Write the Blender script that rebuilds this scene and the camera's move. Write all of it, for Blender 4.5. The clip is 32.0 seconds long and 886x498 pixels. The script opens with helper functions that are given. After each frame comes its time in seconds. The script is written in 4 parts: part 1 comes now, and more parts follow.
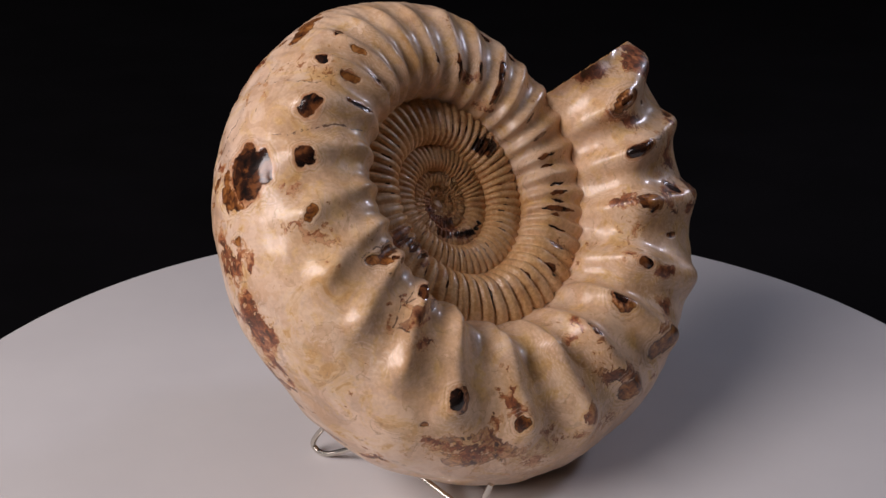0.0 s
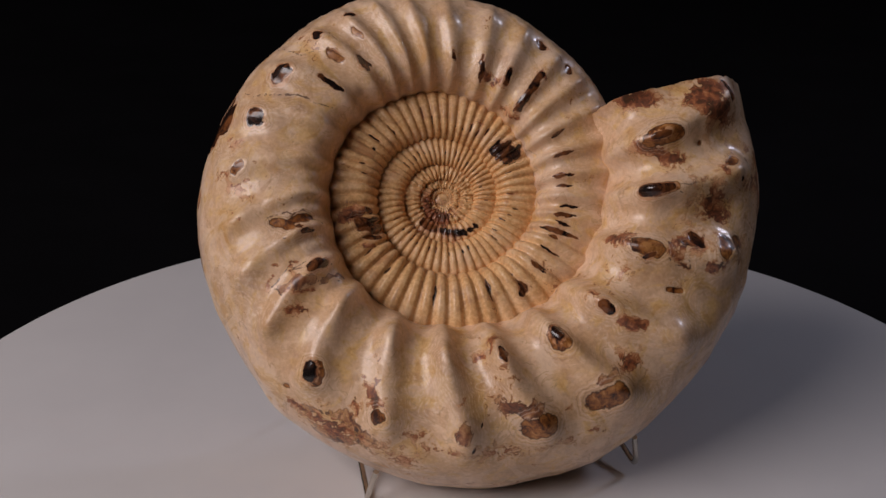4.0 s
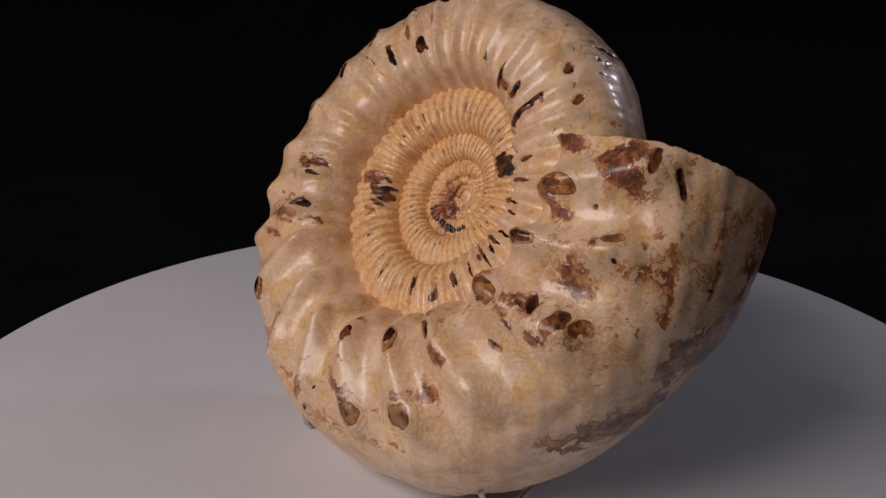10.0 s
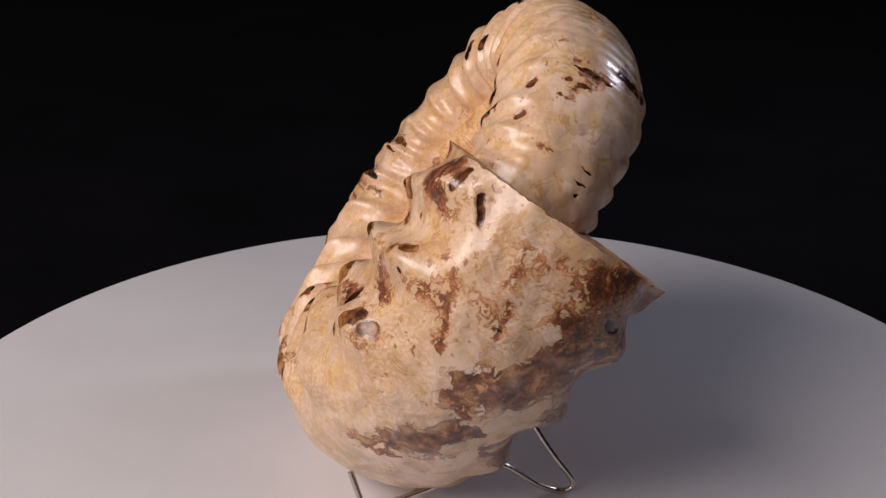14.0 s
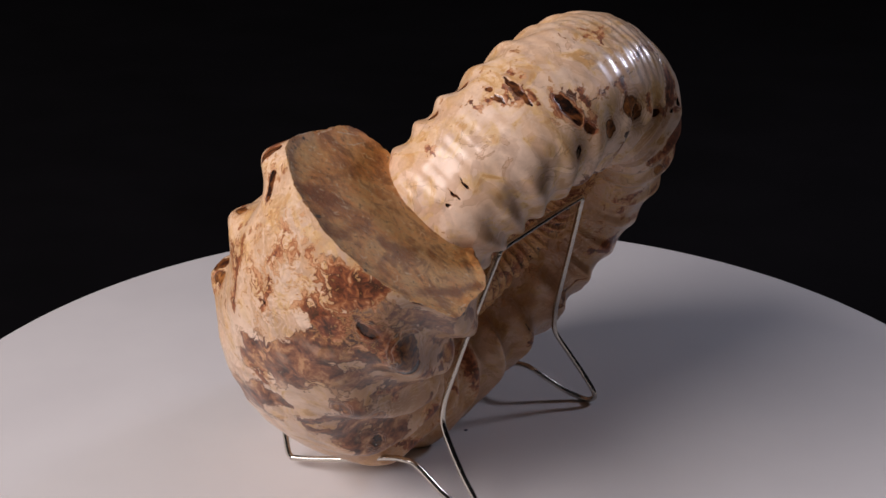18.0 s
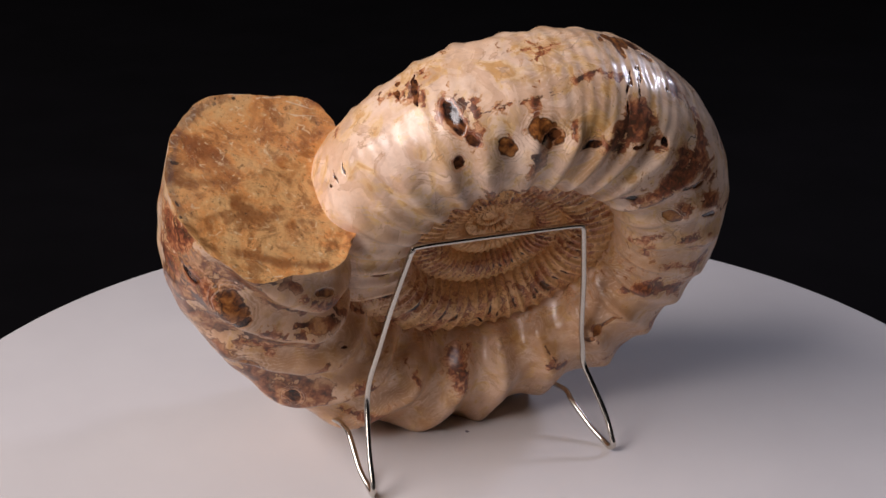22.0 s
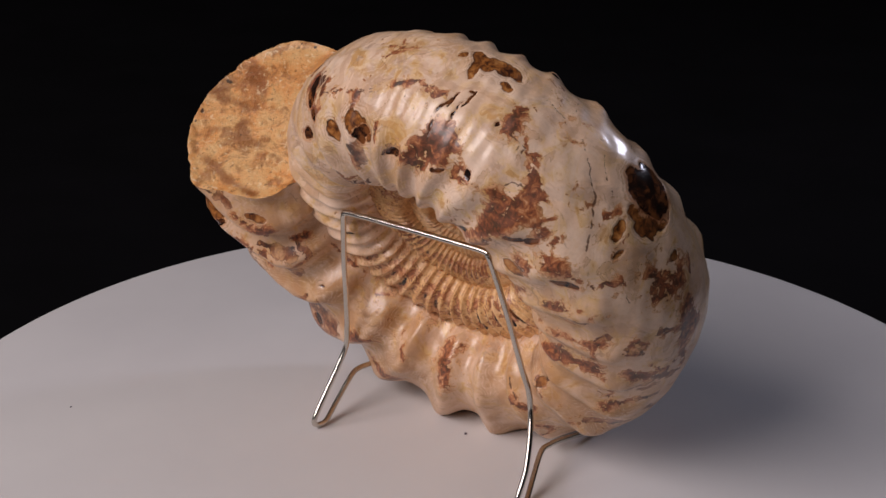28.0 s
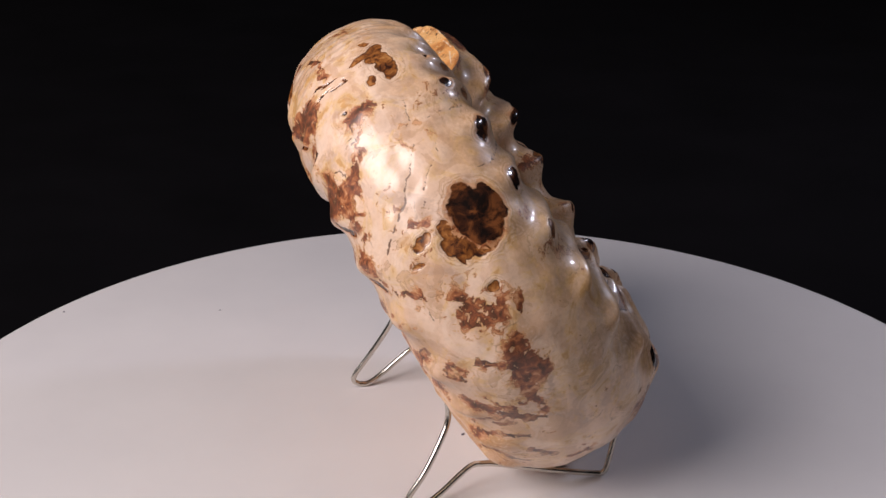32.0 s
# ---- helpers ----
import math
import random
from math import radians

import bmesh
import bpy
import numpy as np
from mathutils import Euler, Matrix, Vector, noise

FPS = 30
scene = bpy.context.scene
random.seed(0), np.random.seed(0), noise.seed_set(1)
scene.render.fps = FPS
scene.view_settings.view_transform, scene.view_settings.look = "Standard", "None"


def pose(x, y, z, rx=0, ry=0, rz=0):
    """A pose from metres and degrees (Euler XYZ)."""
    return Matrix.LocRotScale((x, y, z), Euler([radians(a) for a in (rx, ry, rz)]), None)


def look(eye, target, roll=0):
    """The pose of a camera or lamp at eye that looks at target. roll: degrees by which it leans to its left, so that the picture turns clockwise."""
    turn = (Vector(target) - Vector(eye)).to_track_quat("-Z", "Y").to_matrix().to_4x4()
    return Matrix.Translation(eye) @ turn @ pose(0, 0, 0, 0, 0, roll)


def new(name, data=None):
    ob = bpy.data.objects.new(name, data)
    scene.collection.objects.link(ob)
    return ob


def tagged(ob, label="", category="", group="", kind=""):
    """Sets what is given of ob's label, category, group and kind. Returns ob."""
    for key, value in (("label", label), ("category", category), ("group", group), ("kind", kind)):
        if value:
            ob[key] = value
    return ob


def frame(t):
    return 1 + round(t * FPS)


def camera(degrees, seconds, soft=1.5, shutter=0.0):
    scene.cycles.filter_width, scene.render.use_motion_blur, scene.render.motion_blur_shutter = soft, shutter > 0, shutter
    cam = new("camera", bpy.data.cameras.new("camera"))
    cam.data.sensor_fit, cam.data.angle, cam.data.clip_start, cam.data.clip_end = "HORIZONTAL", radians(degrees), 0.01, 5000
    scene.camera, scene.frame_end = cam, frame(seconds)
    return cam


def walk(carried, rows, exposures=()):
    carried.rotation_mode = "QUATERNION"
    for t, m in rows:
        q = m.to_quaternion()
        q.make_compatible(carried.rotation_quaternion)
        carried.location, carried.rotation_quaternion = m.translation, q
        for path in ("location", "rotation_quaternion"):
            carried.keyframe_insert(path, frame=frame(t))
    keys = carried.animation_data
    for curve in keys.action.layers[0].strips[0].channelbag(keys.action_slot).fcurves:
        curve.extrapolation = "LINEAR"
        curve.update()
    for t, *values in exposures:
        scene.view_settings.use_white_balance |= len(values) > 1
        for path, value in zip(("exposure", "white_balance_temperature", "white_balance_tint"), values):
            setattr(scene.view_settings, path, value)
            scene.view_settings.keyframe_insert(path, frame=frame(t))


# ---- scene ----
# ---- camera, still on its tripod ----
cam = camera(37.8, 32.0)
EYE = pose(-0.0095, -0.5240, 0.3043, 67.908, -0.265, 0.108)
walk(cam, [(0.0, EYE), (32.0, EYE)], [(0.0, 0.07), (1.0, 0.02), (2.0, -0.10), (3.0, -0.32), (4.5, -0.58), (6.0, -0.78), (7.5, -0.65), (9.0, -0.42), (10.0, -0.48), (11.0, -0.26), (12.0, 0.04),
     (14.0, 0.14), (17.0, 0.32), (18.0, 0.22), (19.0, 0.16), (20.0, 0.30), (21.0, 0.48), (22.0, 0.36), (23.0, 0.19), (25.0, 0.17), (28.0, -0.09), (30.0, 0.15), (31.0, 0.30), (32.0, 0.47)])

SPIN = -9.5335                      # degrees per second of the platter, clockwise from above
TURNS = [(float(s), pose(0, 0, 0, 0, 0, SPIN * s)) for s in range(33)]

# ---- light: a dark studio with a soft lamp at one side and a small one at the other ----
world = bpy.data.worlds.new("studio")
world.use_nodes = True
world.node_tree.nodes["Background"].inputs[0].default_value = (0.35, 0.4, 0.5, 1)
world.node_tree.nodes["Background"].inputs[1].default_value = 0.004
scene.world = world


def soft_lamp(name, eye, target, w, h, watts, colour):
    data = bpy.data.lights.new(name, "AREA")
    data.shape, data.size, data.size_y = "RECTANGLE", w, h
    data.energy, data.color = watts, colour
    ob = new(name, data)
    ob.matrix_world = look(eye, target)
    return ob


soft_lamp("key_softbox", (-1.48, -1.04, 1.40), (0, 0, 0.1), 1.50, 1.20, 49.0, (1.0, 0.90, 0.91))
soft_lamp("side_softbox", (1.02, 0.58, 0.77), (0, 0, 0.1), 0.15, 0.15, 3.2, (0.79, 0.80, 1.0))

# ---- materials ----


class Nodes:
    """A small wrapper to write node trees in few words."""

    def __init__(self, name):
        self.mat = bpy.data.materials.new(name)
        self.mat.use_nodes = True
        self.tree = self.mat.node_tree
        self.bsdf = self.tree.nodes["Principled BSDF"]

    def node(self, kind, **given):
        n = self.tree.nodes.new("ShaderNode" + kind)
        for key, value in given.items():
            if key.startswith("i_"):
                socket = n.inputs[key[2:].replace("_", " ")]
                self.feed(socket, value)
            elif key == "op":
                n.operation = value
            elif key == "attribute":
                n.attribute_name = value
            elif key == "blend":
                n.blend_type = value
        return n

    def feed(self, socket, value):
        if isinstance(value, bpy.types.NodeSocket):
            self.tree.links.new(value, socket)
        else:
            socket.default_value = value

    def set(self, **given):
        for key, value in given.items():
            self.feed(self.bsdf.inputs[key.replace("_", " ")], value)
        return self

    def math(self, op, a, b=0.0, c=0.0):
        n = self.node("Math", op=op)
        for i, v in enumerate((a, b, c)):
            self.feed(n.inputs[i], v)
        return n.outputs[0]

    def mix(self, f, a, b, blend="MIX"):
        n = self.node("MixRGB", blend=blend)
        self.feed(n.inputs[0], f)
        self.feed(n.inputs[1], a)
        self.feed(n.inputs[2], b)
        return n.outputs[0]

    def noise(self, where, scale, detail=4.0, rough=0.55, warp=0.0):
        n = self.node("TexNoise")
        self.feed(n.inputs["Vector"], where)
        n.inputs["Scale"].default_value = scale
        n.inputs["Detail"].default_value = detail
        n.inputs["Roughness"].default_value = rough
        n.inputs["Distortion"].default_value = warp
        return n.outputs["Fac"]

    def step(self, value, low, high, smooth=True):
        n = self.node("MapRange")
        n.interpolation_type = "SMOOTHSTEP" if smooth else "LINEAR"
        n.clamp = True
        self.feed(n.inputs["Value"], value)
        n.inputs["From Min"].default_value, n.inputs["From Max"].default_value = low, high
        return n.outputs["Result"]

    def ramp(self, f, *stops):
        n = self.node("ValToRGB")
        el = n.color_ramp.elements
        while len(el) < len(stops):
            el.new(0.5)
        for e, (at, c) in zip(el, stops):
            e.position, e.color = at, (*c, 1)
        self.feed(n.inputs[0], f)
        return n.outputs[0]

    def bump(self, height, strength, distance, normal=None):
        n = self.node("Bump")
        n.inputs["Strength"].default_value, n.inputs["Distance"].default_value = strength, distance
        self.feed(n.inputs["Height"], height)
        if normal is not None:
            self.feed(n.inputs["Normal"], normal)
        return n.outputs[0]


def shell_material():
    """Polished cream shell, cut through its layers: marbled lines that follow the relief, rust and plum stains, dark glassy calcite."""
    k = Nodes("polished_shell")
    where = k.node("TexCoord").outputs["Object"]
    stain = k.node("SeparateColor")
    k.feed(stain.inputs[0], k.node("Attribute", attribute="stain").outputs["Color"])
    dark, rust, plum = stain.outputs
    extra = k.node("SeparateColor")
    k.feed(extra.inputs[0], k.node("Attribute", attribute="vein").outputs["Color"])
    crack, ochre, old = extra.outputs
    form = k.node("SeparateColor")
    k.feed(form.inputs[0], k.node("Attribute", attribute="relief").outputs["Color"])
    relief, tan_shade = form.outputs[0], form.outputs[1]
    young = k.math("SUBTRACT", 1.0, old)
    broad = k.noise(where, 24, 3, 0.5)
    mid = k.noise(where, 130, 6, 0.60, 0.6)
    fine = k.noise(where, 620, 5, 0.65, 0.3)
    grain = k.noise(where, 2600, 3, 0.6)
    coarse = k.noise(where, 55, 4, 0.6, 0.4)
    crisp = k.noise(where, 330, 5, 0.60, 0.8)
    m0, f0 = k.math("SUBTRACT", mid, 0.5), k.math("SUBTRACT", fine, 0.5)
    c0, s0 = k.math("SUBTRACT", coarse, 0.5), k.math("SUBTRACT", crisp, 0.5)
    # cream ground, clouded pink, mauve and yellow
    cream = k.ramp(broad, (0.34, (0.68, 0.43, 0.27)), (0.48, (0.86, 0.62, 0.46)), (0.62, (0.72, 0.475, 0.30)))
    cream = k.mix(k.math("MULTIPLY", k.step(coarse, 0.44, 0.62), 0.50), cream, (0.90, 0.70, 0.55, 1))
    grey = k.noise(where, 36, 6, 0.58, 1.4)
    cream = k.mix(k.math("MULTIPLY", k.step(grey, 0.51, 0.59), 0.50), cream, (0.50, 0.335, 0.25, 1))
    low = k.step(relief, 0.004, -0.016)
    flame = k.noise(where, 62, 6, 0.58, 1.8)
    yellow = k.math("MULTIPLY", k.step(flame, 0.48, 0.60), k.math("ADD", 0.42, k.math("MULTIPLY", low, 0.32)))
    cream = k.mix(yellow, cream, (0.78, 0.50, 0.15, 1))
    cream = k.mix(k.math("MULTIPLY", k.step(flame, 0.60, 0.63), 0.60), cream, (0.58, 0.28, 0.07, 1))
    # paler skin worn through to darker layers in lobed patches, each with a thin line round it
    worn = k.noise(where, 68, 4, 0.52, 1.3)
    cream = k.mix(k.math("MULTIPLY", k.step(worn, 0.55, 0.57), 0.42), cream, (0.56, 0.33, 0.19, 1))
    cream = k.mix(k.math("MULTIPLY", k.step(worn, 0.44, 0.425), 0.40), cream, (0.90, 0.70, 0.56, 1))
    rim = k.math("MULTIPLY", k.math("MULTIPLY", k.step(worn, 0.552, 0.562), k.step(worn, 0.576, 0.566)), k.step(coarse, 0.46, 0.56))
    cream = k.mix(k.math("MULTIPLY", rim, 0.55), cream, (0.36, 0.19, 0.09, 1))
    # lower back flank: browner shell and its shade, both put into this tan
    cream = k.mix(k.math("MULTIPLY", tan_shade, k.math("ADD", 0.40, k.math("MULTIPLY", k.step(grey, 0.40, 0.58), 0.35))), cream, (0.46, 0.225, 0.085, 1))
    # lines of the cut shell layers: they run along the relief and wander
    field = k.noise(where, 40, 2, 0.40, 1.1)
    level = k.math("ADD", k.math("MULTIPLY", relief, 110.0), k.math("ADD", k.math("MULTIPLY", field, 13.0), k.math("MULTIPLY", k.math("SUBTRACT", k.noise(where, 110, 1.0, 0.4, 0.8), 0.5), 3.0)))
    ring = k.math("PINGPONG", level, 0.5)
    thin = k.step(ring, 0.15, 0.01)
    pale = k.step(ring, 0.30, 0.46)
    gate = k.math("MULTIPLY", k.step(k.noise(where, 34, 3, 0.5), 0.46, 0.64), k.math("MULTIPLY", k.step(old, 0.7, 0.4), k.step(fine, 0.36, 0.62)))
    # hairline crackle
    shifted = k.mix(0.02, where, k.node("TexNoise", i_Vector=where, i_Scale=90.0).outputs["Color"], "ADD")
    net = k.node("TexVoronoi")
    net.feature = "DISTANCE_TO_EDGE"
    k.feed(net.inputs["Vector"], shifted)
    net.inputs["Scale"].default_value = 30
    hair = k.math("MULTIPLY", k.step(net.outputs["Distance"], 0.014, 0.004), k.step(k.noise(where, 60, 3), 0.56, 0.63))
    cream = k.mix(k.math("MULTIPLY", hair, 0.45), cream, (0.22, 0.10, 0.045, 1))
    # old inner coils: duller, more ochre, pale on the rubbed ribs
    inner = k.mix(k.step(fine, 0.38, 0.66), (0.70, 0.385, 0.15, 1), (0.88, 0.57, 0.28, 1))
    inner = k.mix(k.math("MULTIPLY", k.step(mid, 0.52, 0.66), 0.65), inner, (0.46, 0.205, 0.085, 1))
    inner = k.mix(k.math("MULTIPLY", k.step(coarse, 0.50, 0.64), 0.5), inner, (0.90, 0.64, 0.40, 1))
    base = k.mix(old, cream, inner)
    mottle = k.math("ADD", k.math("MULTIPLY", s0, 0.55), k.math("MULTIPLY", f0, 0.35))
    base = k.mix(1.0, base, k.ramp(k.math("ADD", mottle, 0.5), (0.35, (0.88, 0.86, 0.84)), (0.52, (0.99, 0.98, 0.97)), (0.62, (1.0, 1.0, 1.0))), "MULTIPLY")
    base = k.mix(k.math("MULTIPLY", k.math("MULTIPLY", thin, gate), 0.42), base, (0.42, 0.24, 0.13, 1))
    base = k.mix(k.math("MULTIPLY", k.math("MULTIPLY", pale, gate), 0.42), base, (0.92, 0.75, 0.60, 1))
    base = k.mix(0.04, base, k.ramp(grain, (0.3, (0.45, 0.22, 0.10)), (0.7, (0.95, 0.72, 0.52))))
    # small scattered rust, in clusters
    crowd = k.step(k.noise(where, 30, 3, 0.5, 0.5), 0.50, 0.68)
    seed = k.math("ADD", crisp, k.math("MULTIPLY", k.math("SUBTRACT", crowd, 1.0), 0.16))
    base = k.mix(k.math("MULTIPLY", k.step(seed, 0.54, 0.585), 0.55), base, (0.60, 0.30, 0.10, 1))
    base = k.mix(k.math("MULTIPLY", k.step(seed, 0.595, 0.615), 0.85), base, (0.28, 0.095, 0.035, 1))
    ragged = k.math("ADD", k.math("ADD", k.math("MULTIPLY", m0, 1.9), k.math("MULTIPLY", s0, 2.4)), k.math("MULTIPLY", c0, 1.0))
    soft = k.math("ADD", k.math("MULTIPLY", m0, 0.50), k.math("MULTIPLY", s0, 0.28))
    # plum-brown clouds with a thin dark outline
    wash = k.math("ADD", k.math("MULTIPLY", m0, 1.7), k.math("MULTIPLY", s0, 0.6))
    level = k.math("ADD", plum, wash)
    present = k.step(plum, 0.0, 0.10)
    pm = k.math("MULTIPLY", k.step(level, 0.43, 0.48), present)
    plum_c = k.ramp(k.math("ADD", k.math("MULTIPLY", mid, 0.7), k.math("MULTIPLY", crisp, 0.3)),
                    (0.40, (0.040, 0.014, 0.010)), (0.47, (0.14, 0.044, 0.022)), (0.54, (0.29, 0.105, 0.045)), (0.62, (0.54, 0.29, 0.14)))
    veil = k.math("ADD", 0.56, k.math("MULTIPLY", k.step(k.math("ADD", coarse, k.math("MULTIPLY", plum, 0.2)), 0.46, 0.66), 0.40))
    base = k.mix(k.math("MULTIPLY", pm, veil), base, plum_c)
    line = k.math("MULTIPLY", k.math("MULTIPLY", pm, k.step(level, 0.56, 0.48)), 0.60)
    base = k.mix(line, base, (0.085, 0.030, 0.020, 1))
    # rust: orange at its edge, red-brown inside
    level = k.math("ADD", rust, ragged)
    present = k.step(rust, 0.0, 0.12)
    edge = k.math("MULTIPLY", k.step(level, 0.28, 0.47), present)
    base = k.mix(k.math("MULTIPLY", edge, 0.60), base, (0.66, 0.34, 0.11, 1))
    rm = k.math("MULTIPLY", k.step(level, 0.48, 0.51), present)
    rust_c = k.ramp(k.math("SUBTRACT", k.math("ADD", k.math("MULTIPLY", mid, 0.35), k.math("MULTIPLY", crisp, 0.65)), k.math("MULTIPLY", k.math("SUBTRACT", level, 0.85), 0.09)),
                    (0.42, (0.025, 0.008, 0.006)), (0.47, (0.095, 0.025, 0.015)), (0.51, (0.21, 0.055, 0.028)), (0.55, (0.40, 0.135, 0.050)), (0.60, (0.66, 0.36, 0.19)))
    base = k.mix(k.math("MULTIPLY", rm, 0.92), base, rust_c)
    line = k.math("MULTIPLY", k.math("MULTIPLY", rm, k.step(level, 0.57, 0.51)), 0.60)
    base = k.mix(line, base, (0.11, 0.034, 0.016, 1))
    # pale and brown rings of shell layers round the worn knobs
    blot = k.math("MAXIMUM", dark, ochre)
    shell_rings = k.math("PINGPONG", k.math("ADD", k.math("MULTIPLY", blot, 6.0), k.math("MULTIPLY", m0, 3.0)), 0.5)
    zone = k.math("MULTIPLY", k.step(blot, 0.10, 0.34), k.step(blot, 0.62, 0.52))
    base = k.mix(k.math("MULTIPLY", k.math("MULTIPLY", k.step(shell_rings, 0.14, 0.02), zone), 0.42), base, (0.32, 0.15, 0.06, 1))
    base = k.mix(k.math("MULTIPLY", k.math("MULTIPLY", k.step(shell_rings, 0.30, 0.46), zone), 0.34), base, (0.86, 0.68, 0.54, 1))
    # ochre-brown worn tubercles, each with a darker ring
    calm = k.math("MULTIPLY", soft, 0.70)
    om = k.step(k.math("ADD", ochre, calm), 0.57, 0.62)
    ring_o = k.step(k.math("ADD", ochre, calm), 0.68, 0.62)
    ochre_c = k.ramp(k.math("ADD", k.math("MULTIPLY", mid, 0.45), k.math("MULTIPLY", crisp, 0.55)), (0.39, (0.035, 0.011, 0.006)), (0.46, (0.16, 0.053, 0.015)), (0.53, (0.33, 0.122, 0.030)), (0.61, (0.48, 0.22, 0.070)))
    ochre_c = k.mix(k.math("MULTIPLY", k.math("MULTIPLY", ring_o, k.step(dark, 0.5, 0.25)), 0.65), ochre_c, (0.035, 0.015, 0.008, 1))
    base = k.mix(om, base, ochre_c)
    # dark calcite with a rusty halo
    halo = k.step(k.math("ADD", dark, k.math("MULTIPLY", ragged, 0.40)), 0.48, 0.52)
    halo = k.math("MULTIPLY", halo, k.step(dark, 0.2, 0.4))
    base = k.mix(k.math("MULTIPLY", halo, 0.70), base, rust_c)
    dm = k.step(k.math("ADD", dark, calm), 0.59, 0.65)
    dark_c = k.ramp(mid, (0.40, (0.012, 0.008, 0.007)), (0.50, (0.048, 0.018, 0.010)), (0.60, (0.20, 0.070, 0.024)))
    base = k.mix(dm, base, dark_c)
    # cracks
    cm = k.step(k.math("ADD", crack, k.math("ADD", k.math("MULTIPLY", f0, 0.5), k.math("MULTIPLY", c0, 0.6))), 0.52, 0.70)
    base = k.mix(k.math("MULTIPLY", cm, 0.85), base, (0.10, 0.04, 0.02, 1))
    # polish
    dull = k.math("MAXIMUM", k.math("MULTIPLY", old, 0.8), k.math("MULTIPLY", rm, 0.6))
    rough = k.math("ADD", k.math("ADD", k.math("SUBTRACT", 0.34, k.math("MULTIPLY", dm, 0.19)), k.math("MULTIPLY", dull, 0.14)), k.math("MULTIPLY", f0, 0.16))
    height = k.math("ADD", k.math("MULTIPLY", mid, 0.42), k.math("MULTIPLY", fine, k.math("ADD", 0.04, k.math("MULTIPLY", old, 0.40))))
    height = k.math("SUBTRACT", height, k.math("MULTIPLY", cm, 0.25))
    height = k.math("SUBTRACT", height, k.math("MULTIPLY", k.math("MAXIMUM", dm, rm), 0.14))
    n1 = k.bump(height, 0.40, 0.0008)
    n2 = k.bump(grain, 0.03, 0.0002, n1)
    coat = k.math("SUBTRACT", 0.38, k.math("MULTIPLY", young, 0.07))
    k.set(Base_Color=base, Roughness=rough, Normal=n2, IOR=1.47, Coat_Weight=coat, Coat_Roughness=0.11)
    return k.mat


def matrix_material():
    """The sawn and broken face: honey-coloured sediment with shell chips."""
    k = Nodes("aperture_sediment")
    where = k.node("TexCoord").outputs["Object"]
    broad = k.noise(where, 34, 4, 0.6, 0.8)
    fine = k.noise(where, 520, 6, 0.75)
    c = k.ramp(broad, (0.34, (0.34, 0.115, 0.032)), (0.45, (0.72, 0.325, 0.10)), (0.56, (0.74, 0.43, 0.175)), (0.66, (0.50, 0.19, 0.045)))
    blotch = k.noise(where, 95, 6, 0.66, 0.7)
    c = k.mix(k.math("MULTIPLY", k.step(blotch, 0.50, 0.62), 0.66), c, (0.26, 0.090, 0.024, 1))
    c = k.mix(k.math("MULTIPLY", k.step(blotch, 0.46, 0.36), 0.45), c, (0.66, 0.42, 0.19, 1))
    c = k.mix(k.math("MULTIPLY", k.step(fine, 0.52, 0.66), 0.45), c, (0.70, 0.50, 0.25, 1))
    c = k.mix(k.math("MULTIPLY", k.step(fine, 0.42, 0.32), 0.70), c, (0.13, 0.052, 0.018, 1))
    chips = k.node("TexVoronoi")
    k.feed(chips.inputs["Vector"], k.mix(0.25, where, k.node("TexNoise", i_Vector=where, i_Scale=90.0).outputs["Color"]))
    chips.inputs["Scale"].default_value = 190
    sel = k.math("MULTIPLY", k.step(chips.outputs["Distance"], 0.17, 0.10), k.step(k.noise(where, 170, 3), 0.53, 0.57))
    c = k.mix(k.math("MULTIPLY", sel, 0.85), c, (0.80, 0.70, 0.50, 1))
    net = k.node("TexVoronoi")
    net.feature = "DISTANCE_TO_EDGE"
    k.feed(net.inputs["Vector"], k.mix(0.03, where, k.node("TexNoise", i_Vector=where, i_Scale=60.0).outputs["Color"], "ADD"))
    net.inputs["Scale"].default_value = 120
    needle = k.math("MULTIPLY", k.step(net.outputs["Distance"], 0.045, 0.015), k.step(k.noise(where, 260, 3, 0.6), 0.55, 0.62))
    c = k.mix(k.math("MULTIPLY", needle, 0.6), c, (0.88, 0.70, 0.44, 1))
    pit = k.step(k.noise(where, 300, 5, 0.7), 0.40, 0.34)
    c = k.mix(k.math("MULTIPLY", pit, 0.65), c, (0.13, 0.045, 0.014, 1))
    stain = k.node("SeparateColor")
    k.feed(stain.inputs[0], k.node("Attribute", attribute="stain").outputs["Color"])
    dark, rust, pale = stain.outputs
    mid = k.math("SUBTRACT", k.noise(where, 170, 5, 0.65, 0.5), 0.5)
    c = k.mix(k.math("MULTIPLY", k.step(k.math("ADD", rust, k.math("MULTIPLY", mid, 1.6)), 0.18, 0.95), 0.80), c, (0.24, 0.080, 0.02, 1))
    c = k.mix(k.math("MULTIPLY", k.step(k.math("ADD", dark, k.math("MULTIPLY", mid, 1.4)), 0.50, 0.72), 0.9), c, (0.035, 0.017, 0.010, 1))
    pl = k.math("MULTIPLY", k.step(k.math("ADD", pale, k.math("MULTIPLY", mid, 0.6)), 0.46, 0.62), 0.8)
    c = k.mix(k.math("MULTIPLY", pl, 0.8), c, (0.80, 0.66, 0.48, 1))
    h = k.math("ADD", k.math("MULTIPLY", fine, 0.7), k.math("ADD", k.math("MULTIPLY", broad, 0.6), k.math("MULTIPLY", blotch, 0.9)))
